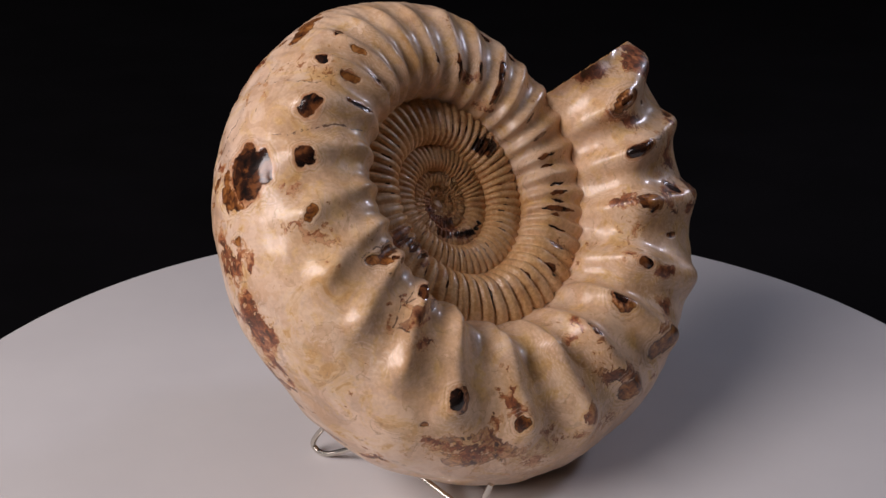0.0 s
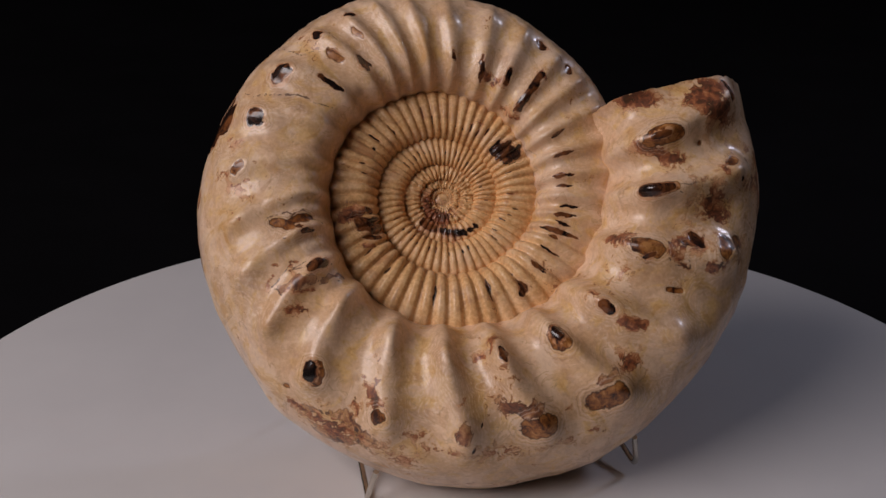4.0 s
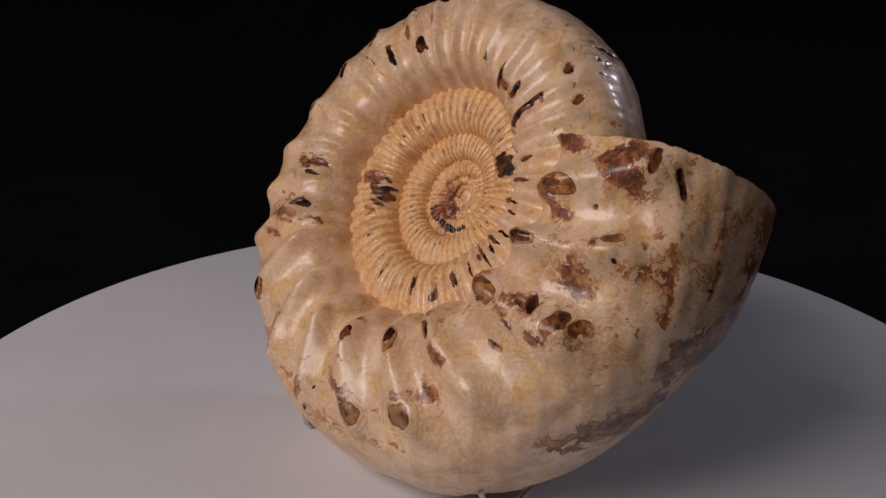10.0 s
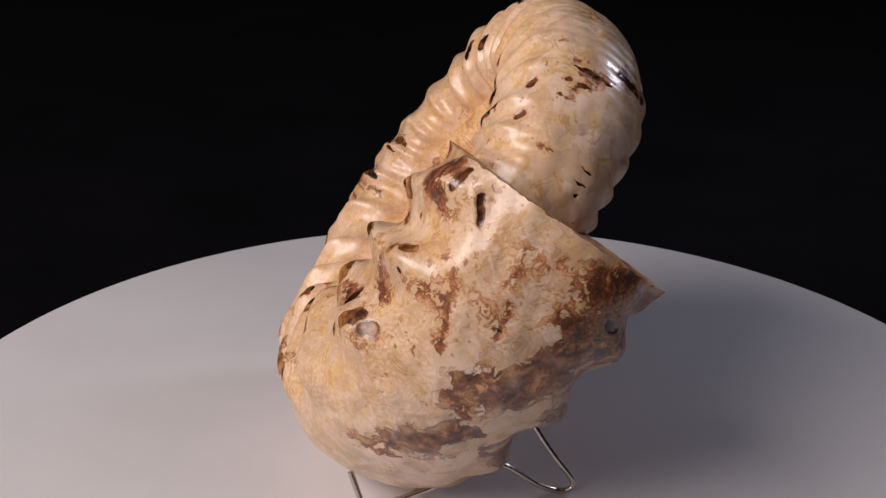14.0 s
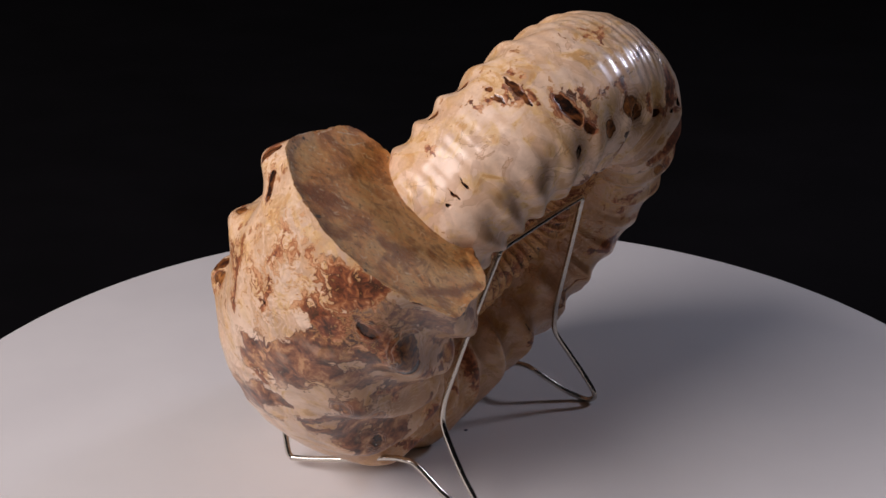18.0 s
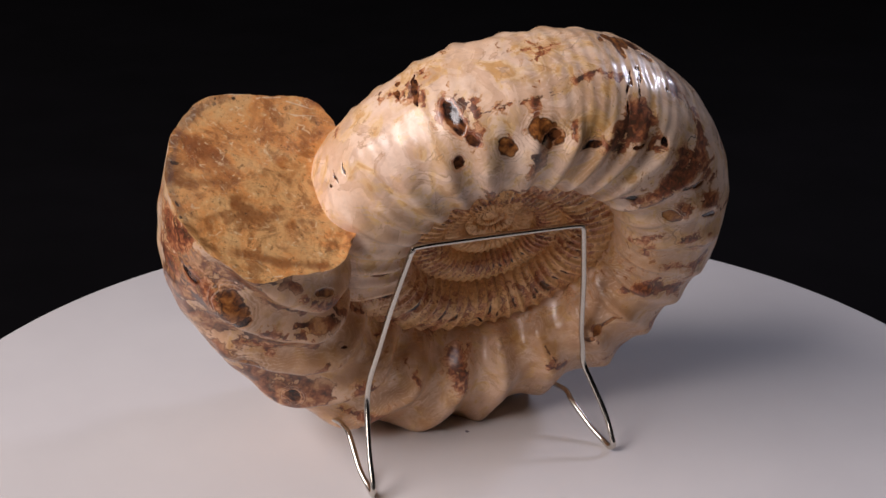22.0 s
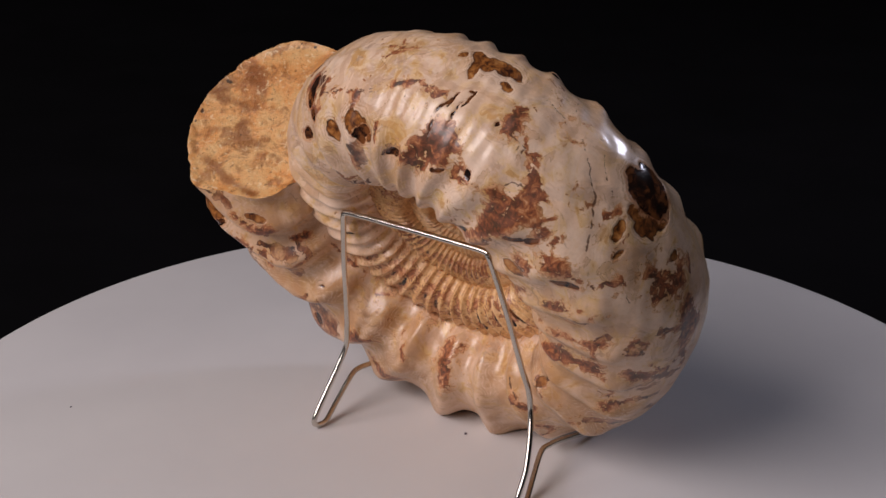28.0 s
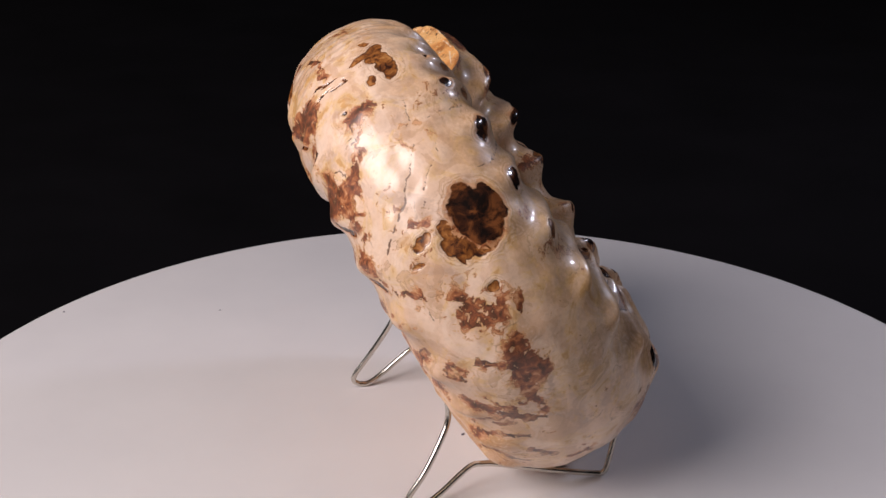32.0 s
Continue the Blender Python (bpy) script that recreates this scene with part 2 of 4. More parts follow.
    k.set(Base_Color=c, Roughness=k.math("SUBTRACT", 0.40, k.math("MULTIPLY", pl, 0.15)), Normal=k.bump(h, 0.50, 0.0012))
    return k.mat


def wire_material():
    k = Nodes("bent_steel_wire")
    where = k.node("TexCoord").outputs["Object"]
    n = k.noise(where, 90, 3, 0.5)
    c = k.ramp(n, (0.3, (0.56, 0.52, 0.46)), (0.7, (0.64, 0.60, 0.54)))
    k.set(Base_Color=c, Metallic=1.0, Roughness=k.math("ADD", 0.17, k.math("MULTIPLY", n, 0.10)))
    return k.mat


def platter_material():
    k = Nodes("white_satin_platter")
    where = k.node("TexCoord").outputs["Object"]
    n = k.noise(where, 9, 4, 0.6)
    f = k.noise(where, 700, 3, 0.6)
    c = k.ramp(n, (0.3, (0.62, 0.60, 0.60)), (0.7, (0.67, 0.65, 0.645)))
    smear = k.step(k.noise(where, 20, 5, 0.65, 0.8), 0.60, 0.74)
    c = k.mix(k.math("MULTIPLY", smear, 0.10), c, (0.66, 0.56, 0.54, 1))
    k.set(Base_Color=c, Roughness=k.math("ADD", 0.50, k.math("MULTIPLY", n, 0.12)), Normal=k.bump(f, 0.04, 0.0002), IOR=1.45)
    return k.mat


def cloth_material():
    k = Nodes("black_cloth")
    where = k.node("TexCoord").outputs["Object"]
    n = k.noise(where, 6, 5, 0.6)
    c = k.ramp(n, (0.3, (0.0022, 0.0020, 0.0025)), (0.7, (0.0038, 0.0034, 0.0043)))
    k.set(Base_Color=c, Roughness=0.95, Normal=k.bump(k.noise(where, 900, 2), 0.2, 0.0005))
    k.bsdf.inputs["Specular IOR Level"].default_value = 0.05
    return k.mat


def plain_material(name, colour, rough, metal=0.0):
    k = Nodes(name)
    where = k.node("TexCoord").outputs["Object"]
    n = k.noise(where, 120, 4, 0.6)
    dim = tuple(v * 0.8 for v in colour)
    k.set(Base_Color=k.mix(n, (*dim, 1), (*colour, 1)), Roughness=rough, Metallic=metal)
    return k.mat


SHELL, MATRIX, WIRE = shell_material(), matrix_material(), wire_material()
PLATTER, CLOTH = platter_material(), cloth_material()
CASING = plain_material("black_plastic", (0.015, 0.015, 0.016), 0.5)
SPECK = plain_material("grey_dust", (0.11, 0.10, 0.13), 0.8)


def mesh_from(name, verts, faces, smooth=True):
    """A mesh from arrays of points and of quads or triangles."""
    verts, faces = np.asarray(verts, np.float32), np.asarray(faces, np.int32)
    m = bpy.data.meshes.new(name)
    m.vertices.add(len(verts))
    m.vertices.foreach_set("co", verts.ravel())
    corners = faces.shape[1]
    m.loops.add(faces.size)
    m.loops.foreach_set("vertex_index", faces.ravel())
    m.polygons.add(len(faces))
    m.polygons.foreach_set("loop_start", np.arange(0, faces.size, corners, dtype=np.int32))
    m.polygons.foreach_set("use_smooth", np.full(len(faces), smooth))
    m.update(calc_edges=True)
    m.validate()
    return m


def part(name, data, material, parent, label=""):
    ob = new(name, data)
    if not data.materials:
        data.materials.append(material)
    ob.parent = parent
    return tagged(ob, label)


def lathe(name, profile, steps=96):
    """A turned body about z from (radius, height) pairs, from the top's middle to the bottom's."""
    bm = bmesh.new()
    rings = []
    for r, z in profile:
        if r < 1e-6:
            rings.append([bm.verts.new((0, 0, z))])
        else:
            rings.append([bm.verts.new((r * math.cos(2 * math.pi * i / steps), r * math.sin(2 * math.pi * i / steps), z)) for i in range(steps)])
    for a, b in zip(rings, rings[1:]):
        for i in range(steps):
            j = (i + 1) % steps
            if len(a) == 1:
                bm.faces.new((a[0], b[i], b[j]))
            elif len(b) == 1:
                bm.faces.new((a[i], b[0], a[j]))
            else:
                bm.faces.new((a[i], b[i], b[j], a[j]))
    bmesh.ops.recalc_face_normals(bm, faces=bm.faces)
    m = bpy.data.meshes.new(name)
    bm.to_mesh(m)
    bm.free()
    m.polygons.foreach_set("use_smooth", np.ones(len(m.polygons), bool))
    m.set_sharp_from_angle(angle=radians(40))
    return m


# ---- the black studio ----
FLOOR_Z = -0.075


def slab(name, lo, hi, material, label):
    bm = bmesh.new()
    bmesh.ops.create_cube(bm, size=1)
    for v in bm.verts:
        v.co = Vector([lo[i] + (v.co[i] + 0.5) * (hi[i] - lo[i]) for i in range(3)])
    m = bpy.data.meshes.new(name)
    bm.to_mesh(m)
    bm.free()
    m.materials.append(material)
    return tagged(new(name, m), label, "studio", kind="structure")


slab("floor", (-2.2, -2.2, FLOOR_Z - 0.05), (2.2, 2.2, FLOOR_Z), CLOTH, "black cloth-covered table top in the dark")
slab("wall_north", (-2.2, 1.6, FLOOR_Z), (2.2, 1.65, 2.3), CLOTH, "black cloth backdrop behind the turntable")
slab("wall_south", (-2.2, -2.25, FLOOR_Z), (2.2, -2.2, 2.3), CLOTH, "black studio wall in the dark")
slab("wall_east", (2.2, -2.2, FLOOR_Z), (2.25, 1.6, 2.3), CLOTH, "black studio wall in the dark")
slab("wall_west", (-2.25, -2.2, FLOOR_Z), (-2.2, 1.6, 2.3), CLOTH, "black studio wall in the dark")
slab("ceiling", (-2.25, -2.25, 2.3), (2.25, 1.65, 2.35), CLOTH, "black studio ceiling in the dark")

# ---- the turntable ----
U = 0.6                             # metres to one unit of the plan
PLATTER_R = 0.4397 * U


def turntable():
    root = tagged(new("turntable"), "round white display turntable with a smooth satin top", "turntable")
    root.location = (0, 0, FLOOR_Z)
    base = lathe("base", [(0, 0.045), (0.120, 0.045), (0.124, 0.041), (0.130, 0.004), (0.126, 0.0), (0, 0.0)])
    part("base", base, CASING, root, "low black plastic turntable base")
    r = PLATTER_R
    top = lathe("platter", [(0, 0), (r - 0.002, 0), (r - 0.0006, -0.0006), (r, -0.002), (r, -0.016), (r - 0.002, -0.018), (0.10, -0.018), (0.10, -0.031), (0, -0.031)], 256)
    platter = part("platter", top, PLATTER, root, "round white satin platter with a thin rounded rim")
    return root, platter


table, platter = turntable()


def dust(x, y, size, seed):
    """A fleck of dust on the platter: an uneven flat crumb."""
    rnd = random.Random(seed)
    bm = bmesh.new()
    bmesh.ops.create_icosphere(bm, subdivisions=1, radius=1)
    for v in bm.verts:
        s = rnd.uniform(0.6, 1.3)
        v.co = Vector((v.co.x * size * s, v.co.y * size * s * 0.7, (v.co.z + 0.8) * size * 0.25))
    m = bpy.data.meshes.new("dust_speck")
    bm.to_mesh(m)
    bm.free()
    ob = part("dust_speck", m, SPECK, platter)
    ob.location = (x * U, y * U, 0)


# ---- the ammonite ----
# The coil's own space: x and y in the plane of the coil, z out of its front; angles run with growth.
COIL = Matrix(((0.79876, -0.01466, 0.60147, -0.0210), (0.45475, 0.66927, -0.58761, 0.00016), (-0.39393, 0.74288, 0.54125, 0.1854), (0, 0, 0, 1)))
R_ZERO, GROWTH = 0.21709, math.log(1.7213) / 360.0
MID, IN = 0.706, 0.225               # the section's middle, and its height inwards
OUT_AT, OUT = (-420, -330, -250, -180, -120, -60, -10, 40), (0.294, 0.345, 0.319, 0.300, 0.307, 0.341, 0.328, 0.316)   # its height outwards
HALF_AT = (-420, -330, -220, -120, -40, 12, 48)
HALF_FRONT, HALF_BACK = (0.310, 0.334, 0.341, 0.347, 0.357, 0.351, 0.330), (0.310, 0.351, 0.343, 0.351, 0.390, 0.335, 0.318)           # half its breadth
CREST = [78, 57, 36.4, 21, 3.4, -17, -33.3, -52, -69, -87, -107, -122.4, -136.3, -150, -164.6, -180, -194.5, -208.6, -218, -227,
         -236, -247, -260.7, -272.3, -285.2, -295.5, -306, -317, -328, -338.5, -348, -356]
while CREST[-1] > -2600:
    CREST.append(CREST[-1] - (7.3 if CREST[-1] > -520 else 6.2 if CREST[-1] > -760 else 6.6 if CREST[-1] > -1060 else 9.0 if CREST[-1] > -1420 else 12.0))
CREST = np.array(CREST[::-1], float)


def smooth(x, lo, hi):
    s = np.clip((x - lo) / (hi - lo), 0, 1)
    return s * s * (3 - 2 * s)


def bell(x, at, wide):
    return np.exp(-((x - at) / wide) ** 2)


def wobble(p, scale, seed):
    """A cheap smooth unevenness of about unit size over points in space."""
    rnd = np.random.RandomState(seed)
    total = np.zeros(p.shape[:-1])
    for i in range(7):
        k = rnd.normal(size=3) * scale
        total += np.sin(p @ k + rnd.uniform(0, 6.28)) / 2.2
    return total


def coil_surface(th, psi):
    """The shell at growth angle th and section angle psi (0 the outer rim, 90 the front flank), both in degrees: points, outward directions and relief."""
    th, psi = np.asarray(th, float), np.asarray(psi, float)
    r = R_ZERO * np.exp(GROWTH * th)
    c, s = np.cos(np.radians(psi)), np.sin(np.radians(psi))
    outer = c > 0
    e = np.where(outer, 2.17, 3.04)
    half = np.where(s > 0, np.interp(th, HALF_AT, HALF_FRONT), np.interp(th, HALF_AT, HALF_BACK))
    high = np.where(outer, np.interp(th, OUT_AT, OUT), IN)
    x = MID + high * np.sign(c) * np.abs(c) ** (2 / e)
    z = half * np.sign(s) * np.abs(s) ** (2 / e)
    # ribs, which lean a little forward towards the rim
    side = np.abs(psi)
    lean = (6.0 + np.where(psi < 0, 6.0, 0.0) * smooth(th, -45, 15)) * smooth(-side, -110, -55) * smooth(th, -330, -120)
    ph = np.interp(th - lean, CREST, np.arange(len(CREST)))
    frac = ph - np.floor(ph)
    late = smooth(th, -140, -60)
    mids = smooth(th, -215, -140) * (1 - late)
    young = 1 - smooth(th, -380, -330)
    wave = 0.5 + 0.5 * np.cos(2 * np.pi * frac)
    rib = (wave ** 1.25 - 0.60) * (1 - young) + (1 - (1 - wave) ** 1.9 - 0.62) * young
    flank = smooth(side, 34, 66) * (1 - smooth(side, 142, 172))
    amp = 0.027 + 0.011 * late - 0.002 * young - 0.014 * mids + 0.016 * (1 - smooth(th, -1300, -700))
    d = amp * rib * flank
    back = psi < 0
    # thinner ribs on the back of the inner coils
    d = np.where(back, d * (1 - young) + young * amp * 0.95 * (wave ** 2 - 0.40) * flank, d) + 0.003 * rib * flank * np.where(back, 1, 0) * smooth(th, -160, -90)
    # a second, finer set on the inner wall of the middle stretch
    d = d + 0.006 * mids * np.cos(4 * np.pi * frac) * bell(side, 122, 22)
    # knobs at both shoulders
    peak = np.exp(-(np.minimum(frac, 1 - frac) / 0.20) ** 2)
    d = d + (0.020 * smooth(th, -215, -90) + 0.006) * (1 - young) * peak * bell(side, 63, 13) * np.where(back, 0.62, 1.0)
    d = d + (0.022 * smooth(th, -190, -100) + 0.006) * (1 - young) * peak * bell(side, 103, 15) * np.where(back, 0.5, 1.0)
    # fine ribs over the rim in the earlier half of the last turn
    fine = smooth(th, -400, -340) * (1 - smooth(th, -215, -170))
    d = d + (0.0009 + 0.0002 * smooth(th, -300, -260)) * fine * np.cos(6 * np.pi * ph) * (1 - smooth(side, 45, 75))
    d = d + 0.006 * young * rib * (1 - smooth(side, 30, 60))
    # outwards from the section
    nx = np.sign(c) * np.abs(c) ** (2 - 2 / e) / high
    nz = np.sign(s) * np.abs(s) ** (2 - 2 / e) / half
    n = np.hypot(nx, nz) + 1e-9
    x, z = x + d * nx / n, z + d * nz / n
    a = np.radians(th)
    p = np.stack([r * x * np.cos(a), r * x * np.sin(a), r * z], -1)
    # hand-polished unevenness
    q = wobble(p, 30, 3) * 0.0011 + wobble(p, 75, 4) * 0.0007 + wobble(p, 170, 5) * 0.0003
    grow = np.stack([np.cos(a) * nx / n, np.sin(a) * nx / n, nz / n], -1)
    # crumbly wear of the oldest coils
    q = q + (wobble(p, 900, 6) * 0.0010 + wobble(p, 2200, 7) * 0.0006) * (1 - smooth(th, -1500, -900)) * smooth(-r, -0.06, -0.01) * 6
    return p + grow * (q * np.clip(r / 0.2, 0.02, 1))[..., None], grow, d


def coil_point(th, psi):
    return coil_surface(th, psi)[0]


MOUTH = (0.0317, 0.8176, 0.0679)     # the sawn mouth: y = a + b x + c z


def mouth_angle(psi):
    """The growth angle at which each line along the shell meets the sawn mouth."""
    lo, hi = np.full(psi.shape, -10.0), np.full(psi.shape, 80.0)
    for _ in range(30):
        m = (lo + hi) / 2
        p = coil_point(m, psi)
        above = p[:, 1] > MOUTH[0] + MOUTH[1] * p[:, 0] + MOUTH[2] * p[:, 2]
        hi, lo = np.where(above, m, hi), np.where(above, lo, m)
    return (lo + hi) / 2


class Cells:
    """Points sorted into small cubes, to find those near a place quickly."""

    def __init__(self, p, size=0.02):
        self.size = size
        key = np.floor(p / size).astype(int)
        code = (key[:, 0] + 500) * 1000000 + (key[:, 1] + 500) * 1000 + key[:, 2] + 500
        self.order = np.argsort(code, kind="stable")
        self.sorted = code[self.order]

    def near(self, q, reach):
        lo, hi = (np.floor((q - reach) / self.size).astype(int) + 500), (np.floor((q + reach) / self.size).astype(int) + 500)
        found = [np.zeros(0, int)]
        for x in range(lo[0], hi[0] + 1):
            for y in range(lo[1], hi[1] + 1):
                base = x * 1000000 + y * 1000
                a, b = np.searchsorted(self.sorted, (base + lo[2], base + hi[2] + 1))
                found.append(self.order[a:b])
        return np.concatenate(found)


class Stains:
    """Strokes of mineral colour, laid along the shell: two ends in growth and section angle, and a half width in millimetres."""

    def __init__(self):
        self.strokes = {k: [] for k in ("dark", "rust", "plum", "crack", "ochre", "pale")}
        self.rnd = np.random.RandomState(11)

    def add(self, kind, a, b, c, d, mm, full=1.0):
        ends = coil_point([a, c], [b, d])
        n = max(2, int(np.linalg.norm(ends[1] - ends[0]) / 0.010) + 2)
        k = np.linspace(0, 1, n)
        stray = self.rnd.uniform(-1, 1, (2, n)) * np.sin(np.pi * k) * (1.3 if kind == "crack" else 0.0)
        self.strokes[kind].append((coil_point(a + (c - a) * k + stray[0] * 0.5, b + (d - b) * k + stray[1]), mm / 1000 / U, full))

    def field(self, kind, p, cells):
        f = np.zeros(len(p))
        sharp = kind in ("dark", "ochre")
        for line, w, full in self.strokes[kind]:
            length = np.linalg.norm(line[-1] - line[0])
            reach = (2.8 if sharp else 4.5) * w + 0.55 * length + 0.002
            reach = reach + 0.5 * length / (len(line) - 1)
            middle = line[len(line) // 2]
            near = cells.near(middle, reach)
            near = near[((p[near] - middle) ** 2).sum(1) < reach ** 2]
            if not len(near):
                continue
            q, dist, along = p[near], np.full(len(near), 9.0), np.zeros(len(near))
            for i, (a, b) in enumerate(zip(line, line[1:])):
                ab = b - a
                k = np.clip(((q - a) @ ab) / (ab @ ab + 1e-12), 0, 1)
                d = np.linalg.norm(q - a - k[:, None] * ab, axis=1)
                along = np.where(d < dist, (i + k) / (len(line) - 1), along)
                dist = np.minimum(d, dist)
            if sharp:
                # long ones run out to points
                long = min(1.0, max(0.0, length / w - 1.5))
                wide = w * (1 - (0.7 if w < 0.0022 else 0.25) * long * np.abs(2 * along - 1) ** 2.2)
                f[near] = np.maximum(f[near], full * np.clip(1 - 0.36 * dist / wide, 0, 1))
            elif kind == "crack":
                f[near] = np.maximum(f[near], np.clip(1 - 0.5 * dist / w, 0, 1))
            else:
                # soft skirts that grow together where stains crowd
                f[near] = 1 - (1 - f[near]) * (1 - full * np.maximum(1 / (1 + (dist / w) ** 2) - 0.05, 0))
        return f


stains = Stains()


def dark(*a):
    stains.add("dark", *a)


def rust(*a):
    stains.add("rust", *a)


def plum(*a):
    stains.add("plum", *a)


def crack(*a):
    stains.add("crack", *a)


def ochre(*a):
    stains.add("ochre", *a)


def lay_stains():
    rust(51, 119, 48.3, 98, 2.0)
    rust(50.7, 121, 47.2, 97, 1.8)
    rust(50.4, 123, 47.4, 104, 1.6)
    dark(45.6, 58, 42, 59, 1.8)
    plum(45.3, -70, 46, -82, 1.2)
    plum(45.2, -86, 44.2, -91, 2.1)
    rust(45, 74, 38, 59, 6.0, 0.45)
    dark(45, -47, 45.2, -58, 0.9)
    rust(44.5, 66, 42.3, 74, 2.4)
    rust(44, 82, 40, 73, 1.3, 0.45)
    rust(44, 81, 45, 61, 3.1, 0.45)
    rust(43.8, 83, 45.6, 67, 2.2)
    rust(43.2, 82, 45.4, 68, 2.0)
    rust(43, 87, 47, 70, 1.8, 0.45)
    rust(43, 68, 40, 64, 1.9, 0.45)
    dark(42.9, 46, 39.6, 40, 1.7)
    plum(42.1, -5, 43.6, -13, 1.5, 0.8)
    rust(42.1, 46, 39, 39, 1.2)
    rust(42, 73, 46, 69, 4.4, 0.45)
    plum(42, -60, 43, -75, 2.2)
    rust(42, -14, 44, -30, 3.0)
    plum(42, -76, 40, -82, 1.7)
    ochre(41.8, -101, 40.1, -114, 1.5)
    plum(41.8, -54, 40.6, -71, 2.5)
    rust(41.4, 71, 38.5, 67, 1.7)
    rust(41, -95, 37, -114, 2.7)
    rust(40.6, 76, 38.7, 65, 1.8)
    rust(40.4, 3, 43.3, -2, 0.8, 0.7)
    rust(40, 78, 39, 71, 1.8, 0.45)
    rust(40, 16, 39, 14, 0.8, 0.45)
    rust(40, -16, 44, -33, 3.8)
    plum(40, -15, 44, -32, 3.9)
    plum(40, -35, 41, -44, 3.5)
    rust(39, 5, 41, -2, 0.5)
    rust(39, -7, 42, -11, 1.9, 0.45)
    rust(39, -20, 41, -33, 3.2)
    rust(39, 9, 39, -24, 6.9, 0.45)
    plum(38.4, -88, 33.3, -109, 1.3)
    rust(37, 17, 35, 19, 0.8, 0.45)
    rust(37, -107, 36, -120, 1.4)
    plum(37, -79, 29, -100, 1.1)
    dark(36.7, -35, 36.1, -43, 1.9)
    dark(36.6, -38, 36.2, -44, 1.5)
    rust(36.1, -44, 34.1, -56, 5.0)
    rust(36, 13, 34.4, 11, 1.2, 0.6)
    plum(36, -89, 34, -103, 1.7)
    dark(36, 105, 36.5, 96, 1.9)
    plum(35.9, -57, 28.9, -59, 1.7)
    ochre(35.6, -64, 33.3, -69, 4.3)
    ochre(35.6, 108, 36.2, 92, 4.3)
    plum(35.5, -53, 33.4, -60, 3.7)
    plum(35.3, -42, 33.5, -27, 2.7)
    rust(35, -10, 35, -22, 1.6, 0.45)
    plum(35, -37, 34, -48, 3.0)
    rust(35, 115, 34.5, 107, 2.3)
    ochre(34.2, -68, 32.5, -63, 2.4)
    rust(34, 112, 30, 91, 2.3)
    ochre(34, 81, 34, 81, 1.1)
    rust(34, 15, 37, 14, 0.9)
    plum(34, -47, 35, -59, 8.0)
    rust(34, -14, 33, -21, 1.9)
    rust(33.8, -13, 33.1, -25, 3.4)
    plum(33.7, -53, 29.5, -56, 3.5)
    plum(33, -21, 37, -34, 4.4)
    dark(32, -74, 30.1, -65, 1.5)
    rust(32, 35, 23, 26, 1.4, 0.45)
    rust(32, 8, 27, 5, 1.0)
    rust(32, 38, 30, 34, 0.5)
    plum(31, -19, 32, -55, 2.0, 0.45)
    plum(30.9, -26, 24.8, -23, 2.5)
    rust(30, 38, 36, 31, 1.2, 0.45)
    rust(30, 44, 30, 8, 7.7, 0.45)
    rust(29.6, 47, 32.7, 42, 1.2, 0.7)
    ochre(28.5, 66, 29.7, 61, 2.1)
    dark(28.1, 4, 28.3, 7, 0.6)
    rust(28, 65, 30, 58, 1.4, 0.45)
    rust(28, -81, 23, -100, 2.0)
    rust(28, 8, 28, 6, 0.8)
    rust(27, 70, 29, 65, 1.6, 0.45)
    rust(27, -125, 26, -139, 1.9)
    plum(27, -19, 25, -37, 3.9)
    plum(27, -23, 30, -32, 4.1)
    plum(27, -127, 20, -132, 1.6)
    rust(26.9, 71, 28.9, 68, 1.6)
    plum(26.9, -93, 23.1, -116, 2.0)
    rust(26.4, 44, 27.3, 31, 1.2, 0.8)
    rust(26, 28, 21, 21, 1.6)
    rust(26, 45, 26, 34, 2.6, 0.45)
    dark(25.6, 59, 25.2, 56, 1.1)
    dark(25.6, 59, 25.5, 57, 0.8)
    plum(25.1, -47, 31.9, -69, 1.2)
    rust(25, 51, 27, 32, 5.1, 0.45)
    plum(24.8, -23, 18.1, -16, 3.4)
    plum(24.3, -104, 24.6, -121, 1.3)
    rust(24, 86, 25, 80, 1.2, 0.45)
    plum(24, -51, 24, -69, 1.7)
    crack(22.5, 92, 23.4, 86, 0.42)
    plum(22.3, -44, 22.6, -58, 1.6)
    rust(22, 75, 21, 63, 2.0, 0.45)
    rust(22, 80, 21, 72, 2.0, 0.45)
    plum(22, -70, 13, -102, 1.9)
    plum(22, -7, 32, -30, 3.6, 0.45)
    plum(21, -10, 21, -21, 3.8)
    rust(21, 27, 21, 21, 1.9, 0.45)
    crack(20.6, 92, 19.7, 88, 0.42)
    rust(20.5, 24, 19.3, 17, 1.0, 0.8)
    dark(20.4, 103, 21.8, 95, 1.9)
    dark(20.3, 112, 20.6, 104, 3.0)
    rust(20.3, 79, 17.9, 64, 1.1)
    rust(20.1, 76, 17.6, 64, 1.1)
    plum(20, -74, 15, -104, 1.8)
    plum(20, -64, 18, -82, 1.7)
    rust(19.8, -67, 16.9, -81, 1.1)
    ochre(19.8, 106, 22.1, 94, 2.8)
    plum(19, -20, 18, -26, 1.7)
    rust(18.6, 77, 16.4, 66, 1.0)
    plum(18, 6, 22, -11, 2.8)
    rust(18, -104, 19, -126, 1.2)
    rust(17.5, 67, 18.3, 57, 1.1)
    plum(17.4, -44, 15.9, -52, 3.1)
    rust(17, 81, 10, 51, 7.1, 0.45)
